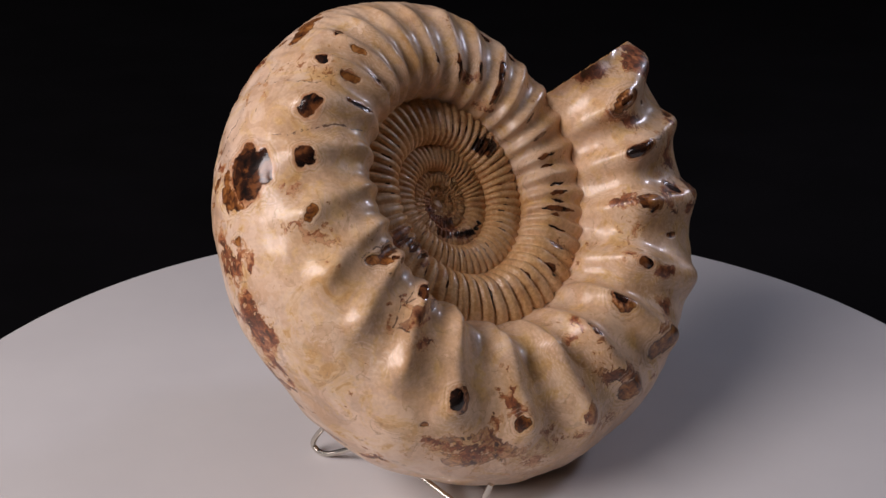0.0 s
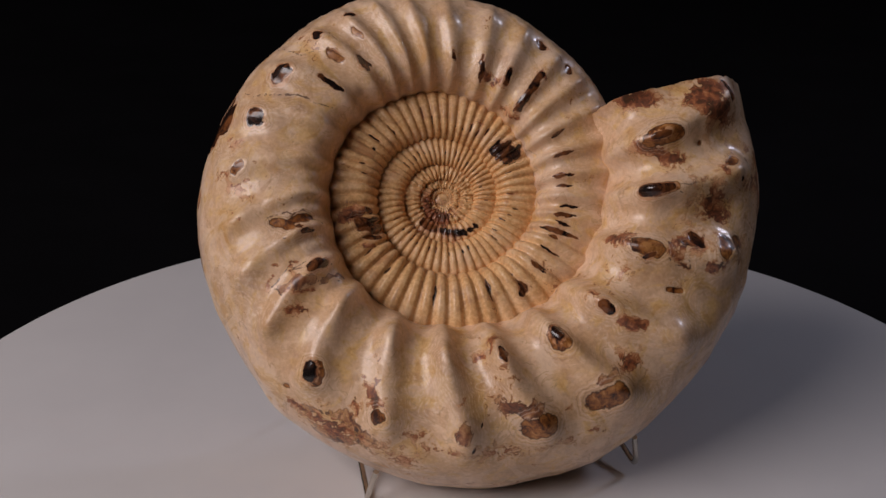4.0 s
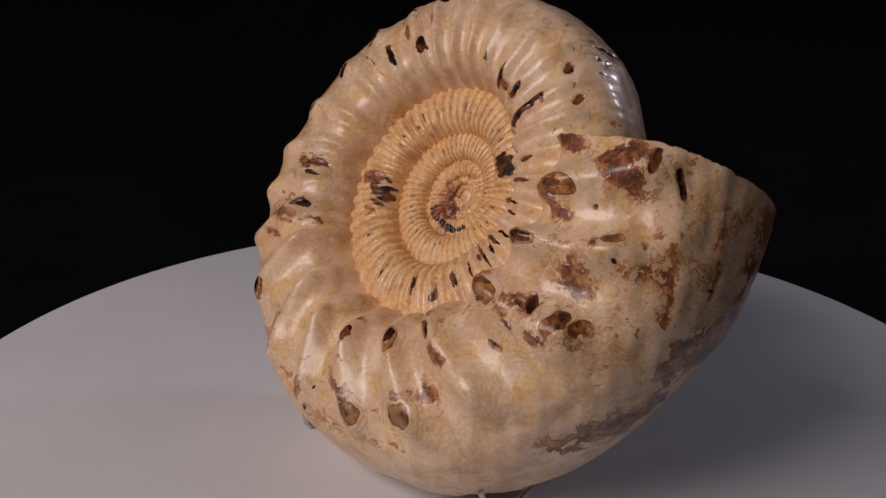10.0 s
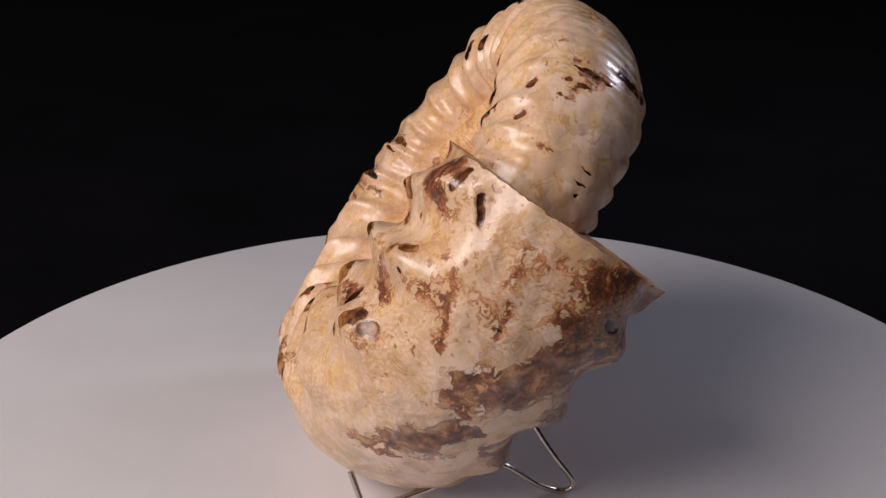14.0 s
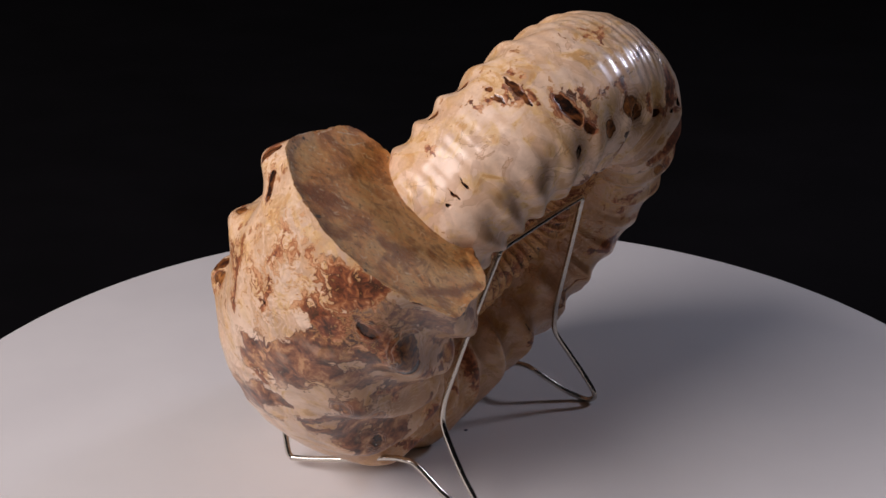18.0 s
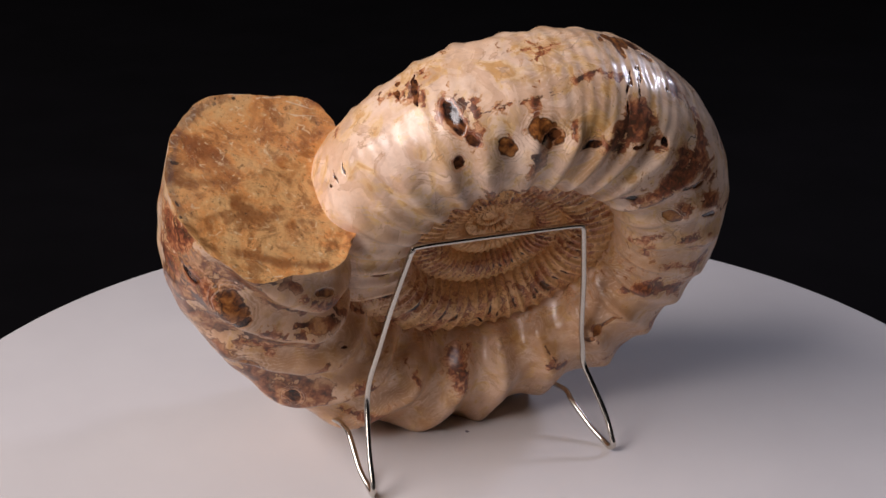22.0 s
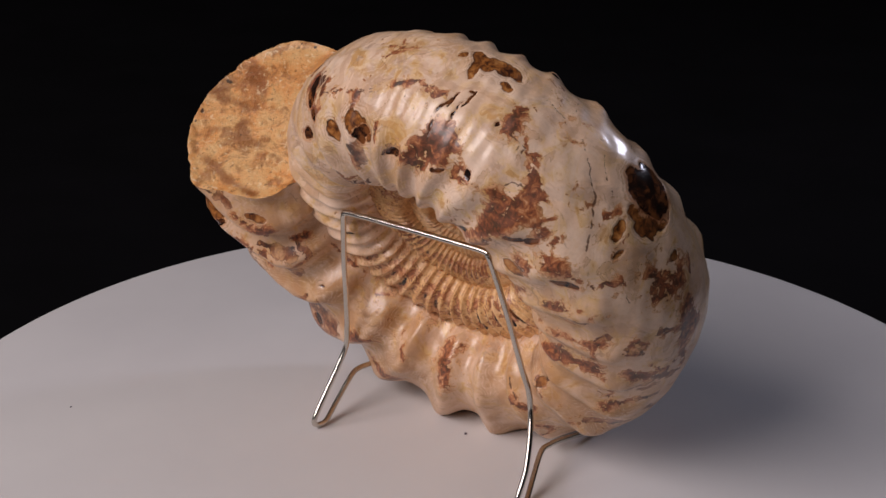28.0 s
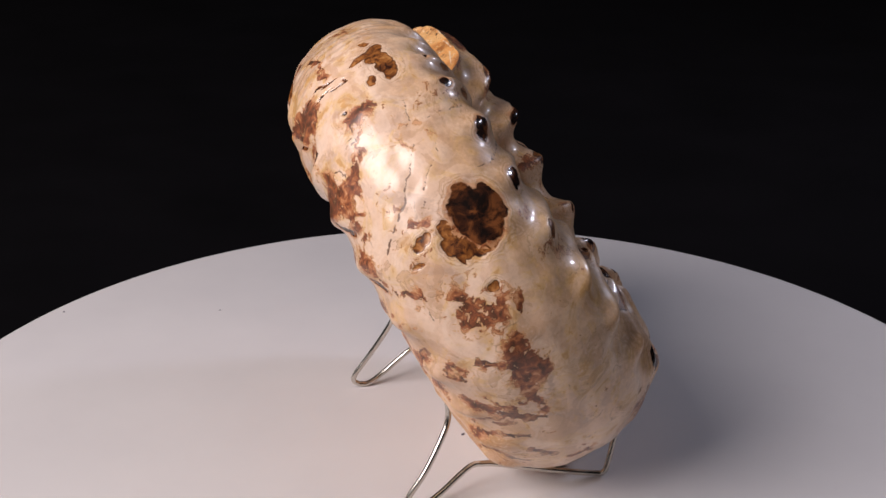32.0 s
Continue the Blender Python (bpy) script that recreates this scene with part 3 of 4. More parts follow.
    rust(17, -152, 0, -155, 0.9)
    rust(17, 76, 13, 65, 1.4, 0.45)
    plum(17, -51, 16, -54, 3.8)
    rust(16.9, -81, 17.2, -102, 1.1)
    rust(16.9, 66, 20.1, 59, 1.6, 0.8)
    ochre(16.5, -47, 16, -49, 2.1)
    rust(16, 58, 17, 64, 1.8, 0.45)
    rust(16, -1, 24, -4, 1.4, 0.45)
    rust(16, -78, 15, -80, 1.4)
    plum(15.3, -63, -8.7, -87, 2.7)
    plum(15, 0, 17, -4, 2.8)
    plum(14, 4, 20.5, -5, 2.7)
    ochre(13.6, -65, 12.8, -68, 3.5)
    rust(13, 0, 14, -5, 2.1)
    plum(13, 1, 22, -7, 2.4, 0.45)
    rust(12.9, 56, 13.4, 48, 1.5)
    rust(12.2, -3, 12.2, -7, 1.7)
    ochre(12.1, 54, 13.2, 52, 2.3)
    rust(12, 54, 12, 48, 2.0, 0.45)
    plum(11.9, -59, 0.4, -56, 4.7)
    plum(11.7, 54, 13.4, 51, 1.6)
    plum(11.6, 56, 13.5, 51, 2.3)
    plum(11.6, 65, 13.4, 65, 1.6)
    dark(11.5, 82, 9.6, 77, 2.3)
    crack(11, 39, 3, 28, 0.3)
    crack(11, 37, 6, 33, 0.3)
    ochre(11, -60, 8, -61, 2.9)
    plum(10, -68, 5, -65, 3.2)
    plum(10, -63, 6, -74, 5.3)
    rust(10, 6, 9, 0, 1.8, 0.45)
    plum(9.5, 84, 11.8, 82, 1.4)
    ochre(9.2, 65, 13, 62, 3.3)
    rust(9, 84, 9, 80, 1.8)
    rust(9, 71, 8, 62, 1.2, 0.45)
    plum(9, -11, 9, -22, 1.8)
    ochre(8.9, 85, 9.4, 80, 1.6)
    rust(8.6, 86, 10.7, 84, 1.1)
    rust(8, 86, 12, 76, 0.9)
    rust(7.1, 91, 10.1, 85, 1.2)
    rust(7, 91, 6, 86, 1.3, 0.45)
    dark(6.8, -117, 6.3, -121, 0.9)
    crack(6.3, 91, 7.8, 85, 0.42)
    rust(5.8, 71, 6.7, 61, 1.1)
    rust(5.2, 130, 2.1, 98, 1.5)
    crack(5.1, 92, 2.1, 87, 0.42)
    plum(5, -30, 11, -55, 2.1)
    rust(5, 68, 5, 64, 1.1, 0.45)
    rust(5, 90, 3, 80, 0.9)
    plum(5, -87, 6.1, -100, 1.4)
    rust(4.9, 65, 6.9, 64, 1.1)
    rust(4.8, 93, 4.8, 86, 1.1)
    rust(4, 131, 7, 117, 2.0)
    ochre(4, 106, 4.5, 95, 4.1)
    crack(3.4, 78, 5.2, 81, 0.42)
    rust(3, -84, 0, -102, 1.2)
    plum(3, -35, 1, -56, 2.1)
    plum(3, 1, 7, -9, 3.3, 0.45)
    crack(2.1, 87, 3.4, 78, 0.42)
    dark(0.5, 100, 3.6, 94, 1.1)
    rust(0, -92, -2, -100, 1.0)
    plum(0, 6, 9, -15, 2.6)
    plum(-1, -55, -12, -71, 3.7)
    rust(-1, 81, 0, 72, 1.9, 0.45)
    plum(-1.7, 6, 1, -7, 3.1)
    ochre(-2.8, 82, -1.6, 75, 1.5, 0.92)
    plum(-3.7, -68, -6.7, -71, 3.7)
    plum(-5, -72, -10, -79, 2.8)
    dark(-5.1, -70, -6.3, -71, 2.2)
    plum(-7, 16, 19, -16, 6.8, 0.45)
    rust(-8, 114, 9, 82, 1.8, 0.45)
    rust(-8, 22, -9, 14, 2.0, 0.45)
    plum(-9, -69, -9, -82, 3.3)
    plum(-9, 14, 2, -22, 2.4, 0.45)
    rust(-10, -147, -16, -155, 0.5)
    rust(-13, -80, -15, -89, 1.2)
    plum(-14, -71, -14, -71, 1.9)
    rust(-14, -96, -15, -103, 2.1)
    rust(-14, -97, -17, -93, 1.7)
    rust(-15.3, -102, -21.4, -104, 1.5)
    rust(-16, 114, -16, 111, 2.0)
    rust(-17, 91, -14, 83, 1.8)
    dark(-17, 101, -17.2, 97, 2.2)
    rust(-17.9, 91, -14.2, 83, 1.5, 0.8)
    rust(-18, -103, -19, -106, 2.0)
    rust(-22, -72, -32, -85, 2.0)
    plum(-22.7, 72, -21, 68, 2.2, 0.8)
    rust(-23, 73, -22, 71, 3.3)
    rust(-26.1, -79, -32.4, -80, 1.5)
    rust(-29, -71, -33, -83, 2.1)
    rust(-31.2, -138, -31.3, -128, 1.2)
    rust(-31.3, -123, -34, -117, 1.0)
    plum(-31.7, 75, -26.4, 74, 1.5, 0.8)
    dark(-32.6, 108, -33.1, 103, 2.4)
    ochre(-32.8, 107, -33.8, 99, 4.0)
    ochre(-33.3, 63, -28.8, 64, 5.1)
    rust(-37, 47, -34.1, 42, 0.9, 0.8)
    rust(-41.5, 66, -38.8, 67, 1.1, 0.7)
    rust(-48.4, -147, -49, -131, 3.3)
    ochre(-48.8, 63, -45.1, 64, 4.7)
    rust(-49, -131, -51, -112, 3.0)
    rust(-49.8, -141, -53.7, -111, 2.3)
    rust(-50, -149, -54.9, -148, 1.3)
    dark(-50.9, 107, -51, 99, 1.8)
    rust(-50.9, 33, -47.9, 28, 1.2, 0.7)
    rust(-52, 119, -51, 119, 1.8)
    plum(-52, 77, -46.7, 75, 2.0, 0.7)
    plum(-53, 77, -47, 73, 2.7)
    rust(-53.3, 122, -54.6, 99, 1.2, 0.8)
    rust(-58.6, 106, -56.9, 105, 1.2)
    dark(-59.3, 70, -59.9, 67, 0.7)
    dark(-61.1, 57, -61.8, 52, 0.9)
    rust(-64, 50, -41, 47, 3.0, 0.45)
    plum(-64, 62, -64, 61, 2.0)
    plum(-64, 66, -63.8, 66, 2.0)
    rust(-64.5, 81, -62.2, 85, 0.9, 0.7)
    rust(-72, 49, -65.2, 51, 1.2, 0.7)
    rust(-78.7, 57, -72.5, 56, 1.4, 0.7)
    crack(-81, 71, -78, 71, 0.3)
    rust(-82, -69, -86, -70, 0.9)
    ochre(-83.3, 62, -83.2, 62, 3.1)
    rust(-85, 70, -83, 70, 1.6)
    rust(-86.2, 74, -84.5, 65, 1.1)
    rust(-86.3, 81, -84.1, 66, 0.7)
    rust(-86.4, -107, -91.1, -94, 2.1)
    rust(-86.5, -82, -87.1, -71, 1.2)
    crack(-87.7, -126, -89.7, -107, 0.55)
    rust(-87.8, 91, -86.3, 81, 0.7)
    crack(-88, 79, -84, 69, 0.3)
    plum(-89, 48, -84, 40, 3.1)
    rust(-89.3, -111, -90, -102, 1.0)
    crack(-89.7, -107, -86.6, -104, 0.55)
    rust(-89.7, 79, -86.6, 70, 1.1)
    rust(-89.9, 64, -86.9, 55, 1.1)
    rust(-92.1, 39, -85.4, 42, 1.4, 0.8)
    plum(-92.5, 21, -87.5, 30, 3.6, 0.7)
    rust(-94, 35, -91, 34, 3.1)
    plum(-96, 28, -74, 34, 4.8, 0.45)
    plum(-97.5, 36, -93.4, 44, 2.8, 0.7)
    rust(-98, 29, -76, 36, 6.2, 0.45)
    rust(-98, -58, -98, -58, 1.4)
    ochre(-101, 69, -98.9, 61, 3.0)
    dark(-102.1, 66, -101.2, 61, 2.8)
    rust(-102.3, 31, -96.7, 34, 1.5, 0.7)
    rust(-103, -78, -103, -78, 1.5)
    ochre(-104.3, 39, -103.7, 41, 1.1, 0.92)
    rust(-105, -17, -103, -4, 1.4)
    plum(-106.1, -71, -109.1, -49, 1.9)
    ochre(-106.2, -109, -104.5, -108, 1.6, 0.92)
    plum(-107, -53, -107, -38, 1.5)
    rust(-107, -104, -107, -101, 1.1)
    rust(-107.4, -6, -102.1, -4, 1.3, 0.7)
    ochre(-108.8, -110, -110.7, -110, 1.5)
    rust(-109, -114, -109, -113, 1.8)
    rust(-109, -112, -110, -109, 1.4)
    plum(-114, -33, -109, -22, 1.7)
    rust(-116, 79, -113, 86, 1.7)
    plum(-116.8, 104, -115, 126, 1.6, 0.8)
    rust(-117, -71, -119, -63, 1.4)
    crack(-118, 90, -113, 123, 0.3)
    rust(-118.9, 87, -115.7, 96, 0.8)
    rust(-119.6, -70, -121.1, -53, 2.0)
    crack(-119.8, 122, -113.2, 132, 0.55)
    rust(-120, -96, -120, -91, 0.6)
    crack(-121, 75, -125, 92, 0.3)
    rust(-121.1, 76, -120.3, 85, 0.8)
    plum(-121.7, 90, -119.8, 93, 1.5, 0.8)
    ochre(-121.8, -106, -109.4, -108, 0.9)
    plum(-122, 80, -119, 97, 1.9, 0.8)
    rust(-122, -25, -118, -12, 0.4)
    plum(-122, -45, -120, -28, 1.4)
    dark(-122.2, 102, -120.6, 115, 1.9)
    rust(-123, -65, -129, -65, 1.1)
    dark(-123.6, 106, -122.7, 101, 2.1)
    crack(-124, 76, -126.3, 90, 0.55)
    crack(-124, 76, -120.1, 80, 0.55)
    crack(-125, 92, -125, 100, 0.35)
    plum(-126, -46, -126, -32, 1.0)
    crack(-126.3, 90, -121.2, 99, 0.55)
    rust(-126.4, 79, -123.2, 72, 0.8)
    rust(-126.5, 91, -124.5, 90, 0.8)
    plum(-128, -55, -129, -32, 1.2)
    plum(-128, -20, -127, -22, 1.0)
    rust(-128.1, 84, -126.4, 95, 0.8)
    rust(-131, -124, -136, -100, 1.1)
    plum(-131.2, -36, -125.2, -12, 1.3)
    rust(-131.9, -125, -137.9, -99, 1.5)
    plum(-132, -27, -127, -22, 1.5)
    rust(-133, -21, -132, -18, 1.3)
    rust(-134, -47, -132, -33, 1.3)
    rust(-134, -13, -131, -11, 1.0)
    rust(-135.4, -54, -131.9, -40, 2.4)
    dark(-135.7, 99, -134.9, 116, 1.2)
    rust(-136, -36, -131, -24, 1.0)
    crack(-136.5, 93, -141.2, 94, 0.49)
    rust(-137, -112, -138.5, -89, 1.3)
    rust(-137, -111, -142, -95, 1.4)
    rust(-137, -12, -135, -13, 1.1)
    rust(-137, -94, -139, -76, 1.6)
    rust(-137, -53, -134, -49, 1.6)
    dark(-137.1, 100, -137, 106, 1.3)
    rust(-137.2, -73, -133.9, -69, 1.1)
    crack(-137.8, 89, -134.7, 92, 0.42)
    crack(-138, 91, -142, 104, 0.3)
    rust(-138, -8, -126.7, -10, 1.5)
    plum(-138, -91, -139, -83, 1.4)
    rust(-138.5, -89, -136.1, -73, 1.3)
    rust(-139, -6, -142, -10, 1.6)
    rust(-139, -80, -139, -73, 1.4)
    rust(-139.8, -95, -136.9, -73, 2.0)
    rust(-139.8, -8, -137, 0, 2.0)
    ochre(-140, 96, -140, 118, 2.4, 0.92)
    rust(-140, -100, -143, -93, 1.1)
    rust(-140, 0, -138, 2, 1.7)
    rust(-140, 7, -137, 3, 0.6)
    ochre(-141.1, 90, -137.8, 98, 2.5, 0.92)
    crack(-141.2, 94, -143.2, 111, 0.49)
    crack(-142, 104, -140, 130, 0.3)
    rust(-142, -3, -139, 1, 1.8)
    rust(-142.9, -41, -144.7, -53, 0.8)
    crack(-143, 86, -144, 96, 0.42)
    crack(-143, 86, -137.8, 89, 0.42)
    crack(-143.2, 111, -137.2, 129, 0.49)
    rust(-143.2, -7, -140.5, -2, 1.5)
    crack(-144, 96, -139.9, 107, 0.42)
    rust(-144, -5, -140, -9, 1.4)
    rust(-144.9, -35, -142.9, -41, 1.1)
    rust(-145, -24, -144, -15, 0.9)
    rust(-146, -51, -147.8, -44, 1.1)
    rust(-146, 1, -145, 4, 0.9)
    plum(-146, -50, -144, -42, 2.0)
    rust(-146.1, 0, -138.2, 0, 1.9, 0.8)
    rust(-146.2, -6, -147.8, 1, 1.3)
    rust(-146.5, 58, -143.3, 72, 1.0, 0.6)
    plum(-146.6, -26, -142.4, -10, 1.5)
    rust(-147.8, -44, -144.9, -35, 1.3)
    rust(-149, -71, -143, -74, 0.8)
    rust(-149.4, -77, -148.9, -64, 1.7)
    rust(-150, -94, -150, -84, 1.0)
    plum(-150, -70, -151, -59, 1.6)
    rust(-150.8, 66, -150.1, 77, 1.0, 0.6)
    rust(-151, -98, -151.3, -88, 1.0)
    rust(-152.8, 62, -153.3, 76, 1.7, 0.6)
    rust(-153.3, 53, -155.6, 72, 1.0, 0.6)
    rust(-154, -3, -152, 3, 0.6)
    rust(-154.9, -19, -153.4, -9, 1.6)
    rust(-155, -17, -154, -11, 1.3)
    rust(-155, 14, -152, 10, 0.4)
    rust(-155, -29, -153, -22, 0.9, 0.45)
    rust(-155, 12, -151.8, 9, 1.1)
    rust(-155.5, 4, -153.5, -1, 1.2)
    rust(-156, 3, -153, 0, 1.0)
    rust(-156, -9, -154, -9, 1.4)
    rust(-157, -118, -164.3, -112, 1.9, 0.8)
    rust(-157, 6, -156, 8, 1.0)
    rust(-157.1, 43, -157.3, 53, 1.5, 0.5)
    ochre(-157.9, 60, -160.3, 65, 1.7)
    ochre(-158, 61, -159.7, 65, 2.0)
    rust(-158, -26, -158, -24, 0.6)
    rust(-158.4, -6, -154.3, -2, 1.3)
    ochre(-158.8, 4, -158.8, 5, 1.9, 0.92)
    rust(-159, -52, -157, -44, 0.6, 0.45)
    rust(-159, -12, -157, -17, 1.0)
    rust(-159, -80, -157, -69, 1.1)
    rust(-159, 2, -158, 6, 1.4, 0.45)
    plum(-160, -83, -158, -65, 1.2)
    rust(-160, -13, -158, -10, 1.3)
    rust(-160, -1, -138, -9, 3.8, 0.45)
    crack(-160.7, -34, -157.6, -35, 0.35)
    rust(-161.5, -14, -155.3, -10, 2.6, 0.8)
    rust(-162, -13, -160, -14, 0.4)
    rust(-162, -65, -159, -60, 1.0)
    rust(-164, -88, -163, -74, 1.2)
    rust(-165, -31, -163, -30, 0.6)
    rust(-165, -51, -162, -35, 1.1, 0.45)
    rust(-165.2, 50, -166.9, 58, 1.1, 0.7)
    rust(-165.5, -133, -170.8, -100, 1.7, 0.8)
    rust(-165.7, -89, -164.3, -78, 1.9)
    ochre(-166, 13, -166.7, 25, 2.8)
    rust(-166.9, 45, -167.1, 47, 0.8)
    rust(-167, -50, -164, -31, 0.6)
    rust(-167.6, -51, -165.1, -30, 1.0)
    rust(-169, -27, -169, -22, 0.9, 0.45)
    ochre(-169.8, -1, -165.1, 0, 1.1)
    ochre(-170.2, -26, -169.5, -19, 1.2, 0.92)
    ochre(-170.6, -2, -166.7, 4, 3.2)
    ochre(-171.7, 7, -165.9, 9, 3.3)
    rust(-172, -54, -170, -51, 0.6)
    dark(-172.5, 61, -174.4, 66, 2.5)
    dark(-172.6, -68, -168.9, -57, 1.4)
    ochre(-172.8, -17, -174.1, -8, 2.0, 0.92)
    dark(-173.9, 27, -168.3, 22, 5.2)
    ochre(-174, 1, -171.7, 0, 2.0)
    dark(-174.2, 62, -173.2, 66, 3.2)
    dark(-175, 13, -169, 15, 5.0)
    dark(-175.7, 32, -169.6, 35, 3.0)
    dark(-176.2, 18, -171.9, 24, 4.4)
    rust(-177.4, -14, -176.3, -4, 1.2)
    rust(-177.7, -67, -176.3, -56, 1.8)
    rust(-178, -58, -176, -59, 0.9)
    dark(-178.4, 19, -174, 25, 2.8)
    rust(-179, -61, -173.1, -54, 1.2)
    plum(-179, -60, -176, -53, 1.5)
    crack(-179.2, -2, -183.1, 5, 0.3)
    crack(-179.3, -20, -175.3, -36, 0.55)
    crack(-179.6, 50, -185.8, 91, 0.3)
    crack(-180, 56, -186, 91, 0.3)
    crack(-180.3, 38, -180.4, 55, 0.3)
    crack(-180.4, 55, -182.7, 71, 0.3)
    crack(-180.8, -74, -178.2, -77, 0.35)
    rust(-181, -50, -181.4, -44, 1.0)
    ochre(-181.7, -91, -178.5, -88, 2.5, 0.92)
    rust(-181.7, -83, -179.1, -80, 2.0)
    crack(-181.9, -9, -179.3, -20, 0.55)
    rust(-182.1, -82, -180.1, -80, 2.1)
    crack(-182.7, 71, -186.4, 91, 0.3)
    crack(-183.1, 5, -187, 21, 0.3)
    rust(-184.8, -54, -184.1, -47, 2.0, 0.8)
    dark(-185, -64, -183.9, -58, 1.4)
    crack(-185.8, 91, -187.9, 113, 0.3)
    rust(-186.7, -41, -185.5, -34, 0.8)
    dark(-187, 57, -190.3, 69, 1.7)
    crack(-187, 21, -192.4, 25, 0.3)
    dark(-187.1, 61, -189.6, 64, 3.0)
    crack(-187.1, 3, -181.9, -9, 0.49)
    dark(-189.1, -72, -186.2, -67, 1.4)
    rust(-189.7, -49, -187.1, -46, 1.4)
    rust(-191.1, -39, -190.1, -33, 1.2)
    plum(-192.4, -47, -189.2, -40, 1.8)
    rust(-193.4, 23, -191.1, 27, 0.6, 0.7)
    crack(-193.5, 14, -187.1, 3, 0.35)
    rust(-193.5, 6, -190.9, 9, 1.2, 0.8)
    dark(-193.6, 88, -195.5, 105, 1.1)
    plum(-193.8, -115, -191.1, -90, 1.4)
    rust(-194, -32, -190.5, -29, 1.2)
    plum(-194, -93, -191.6, -82, 1.5)
    dark(-194.2, 89, -195.4, 104, 1.5)
    rust(-194.3, -73, -195.2, -64, 2.2)
    rust(-195, -68, -191.8, -67, 2.9)
    rust(-195.3, -85, -193.5, -72, 1.8)
    rust(-195.3, -82, -192.9, -69, 2.1)
    crack(-195.6, 26, -196.9, 62, 0.3)
    rust(-195.6, -53, -192.6, -43, 2.6)
    crack(-195.8, -39, -195.8, -33, 0.42)
    crack(-195.8, -33, -193.7, -35, 0.42)
    rust(-195.9, -69, -193.9, -53, 3.0)
    rust(-196.3, -60, -192.2, -40, 2.6)
    rust(-196.3, -51, -193.2, -54, 2.5)
    crack(-196.4, -35, -196.6, -42, 0.42)
    rust(-196.7, -19, -191.2, -36, 0.9)
    rust(-196.8, 12, -195.2, 21, 1.0, 0.8)
    crack(-196.9, 62, -203.3, 73, 0.3)
    rust(-197, -101, -194.7, -79, 1.5)
    rust(-197.2, -13, -193.2, -26, 1.2)
    crack(-197.8, -36, -196.4, -35, 0.42)
    crack(-198.1, -41, -197.8, -36, 0.42)
    crack(-198.1, 14, -193.5, 14, 0.35)
    crack(-200, -13, -199.6, -18, 0.3)
    rust(-200.3, 22, -198.9, 24, 0.6)
    crack(-200.7, -18, -201.2, -14, 0.3)
    rust(-200.9, -52, -197, -49, 1.2)
    dark(-201, -105, -198.1, -97, 1.3)
    crack(-201.2, -14, -200, -13, 0.3)
    rust(-201.2, -8, -197.7, -18, 0.6)
    crack(-202.5, 22, -195.9, 18, 0.3)
    ochre(-202.7, 78, -204, 88, 1.8, 0.92)
    rust(-203, 76, -204, 85, 2.1)
    dark(-203.6, 58, -203.7, 61, 1.5)
    rust(-203.6, -12, -203.6, -5, 1.8)
    dark(-204.2, 57, -204.7, 59, 1.8)
    rust(-205.6, 3, -205.7, -12, 1.4)
    rust(-205.8, -13, -204.6, 0, 1.8)
    rust(-205.9, -58, -204.1, -53, 1.3)
    plum(-206, -110, -195.1, -92, 1.5)
    rust(-206.2, 0, -202.9, 9, 0.8)
    crack(-206.5, -10, -196.6, -16, 0.42)
    dark(-207.3, -49, -206, -52, 1.3)
    dark(-207.7, -13, -207.6, -9, 0.8)
    rust(-207.8, -61, -206.2, -54, 1.0)
    rust(-209.5, -53, -209, -61, 1.2)
    dark(-209.6, 91, -209.5, 102, 2.0)
    rust(-210, -57, -208.9, -50, 1.3)
    dark(-210.1, 91, -212, 103, 0.9)
    ochre(-211.6, 13, -210.2, 11, 1.5)
    ochre(-213.6, 72, -214.6, 80, 1.4, 0.92)
    rust(-213.9, -43, -213.3, -40, 0.8)
    dark(-215.1, 55, -216.2, 55, 1.6)
    dark(-215.3, 0, -216, -14, 0.6)
    dark(-216, -64, -212.9, -58, 1.1)
    ochre(-216.7, 25, -210.7, 25, 3.5)
    dark(-217.1, -28, -216.8, -9, 0.5)
    dark(-217.1, -3, -215.3, -1, 0.6)
    rust(-217.6, -50, -214.9, -43, 2.5)
    rust(-218.3, -37, -215.9, -31, 3.1)
    dark(-218.4, -3, -219.2, -17, 0.5)
    ochre(-218.8, 7, -219.7, 17, 1.6)
    rust(-219.5, -48, -217.7, -34, 3.1)
    dark(-219.9, -43, -220.2, -28, 0.5)
    rust(-220.2, -59, -213.5, -51, 1.4)
    rust(-220.4, -49, -213.6, -38, 3.2)
    ochre(-220.9, 26, -217.2, 17, 2.8)
    dark(-221, -27, -219.1, -10, 0.5)
    rust(-223.2, -16, -221.6, -10, 1.2)
    ochre(-223.9, 17, -223.3, 23, 1.2)
    rust(-224.8, -63, -219.3, -68, 2.3)
    rust(-224.8, -62, -221.9, -59, 2.1)
    crack(-226.3, -21, -224.9, -19, 0.35)
    crack(-226.4, -27, -224.8, -35, 0.35)
    rust(-226.6, -13, -224.6, -14, 0.8)
    crack(-228.9, -18, -226.3, -22, 0.35)
    rust(-229, -10, -222.7, -10, 0.8)
    crack(-229.6, -18, -226.3, -21, 0.35)
    crack(-229.8, -23, -229.6, -18, 0.35)
    dark(-230, -68, -226.7, -64, 1.5)
    plum(-230.7, -68, -224.5, -60, 1.9)
    rust(-234.6, -17, -229, -10, 0.8)
    rust(-234.7, -17, -229.3, -11, 0.8)
    rust(-234.8, -52, -233.9, -64, 1.0, 0.6)
    rust(-235, -47, -234, -60, 0.9)
    rust(-238.5, 22, -232.2, 25, 0.6, 0.7)
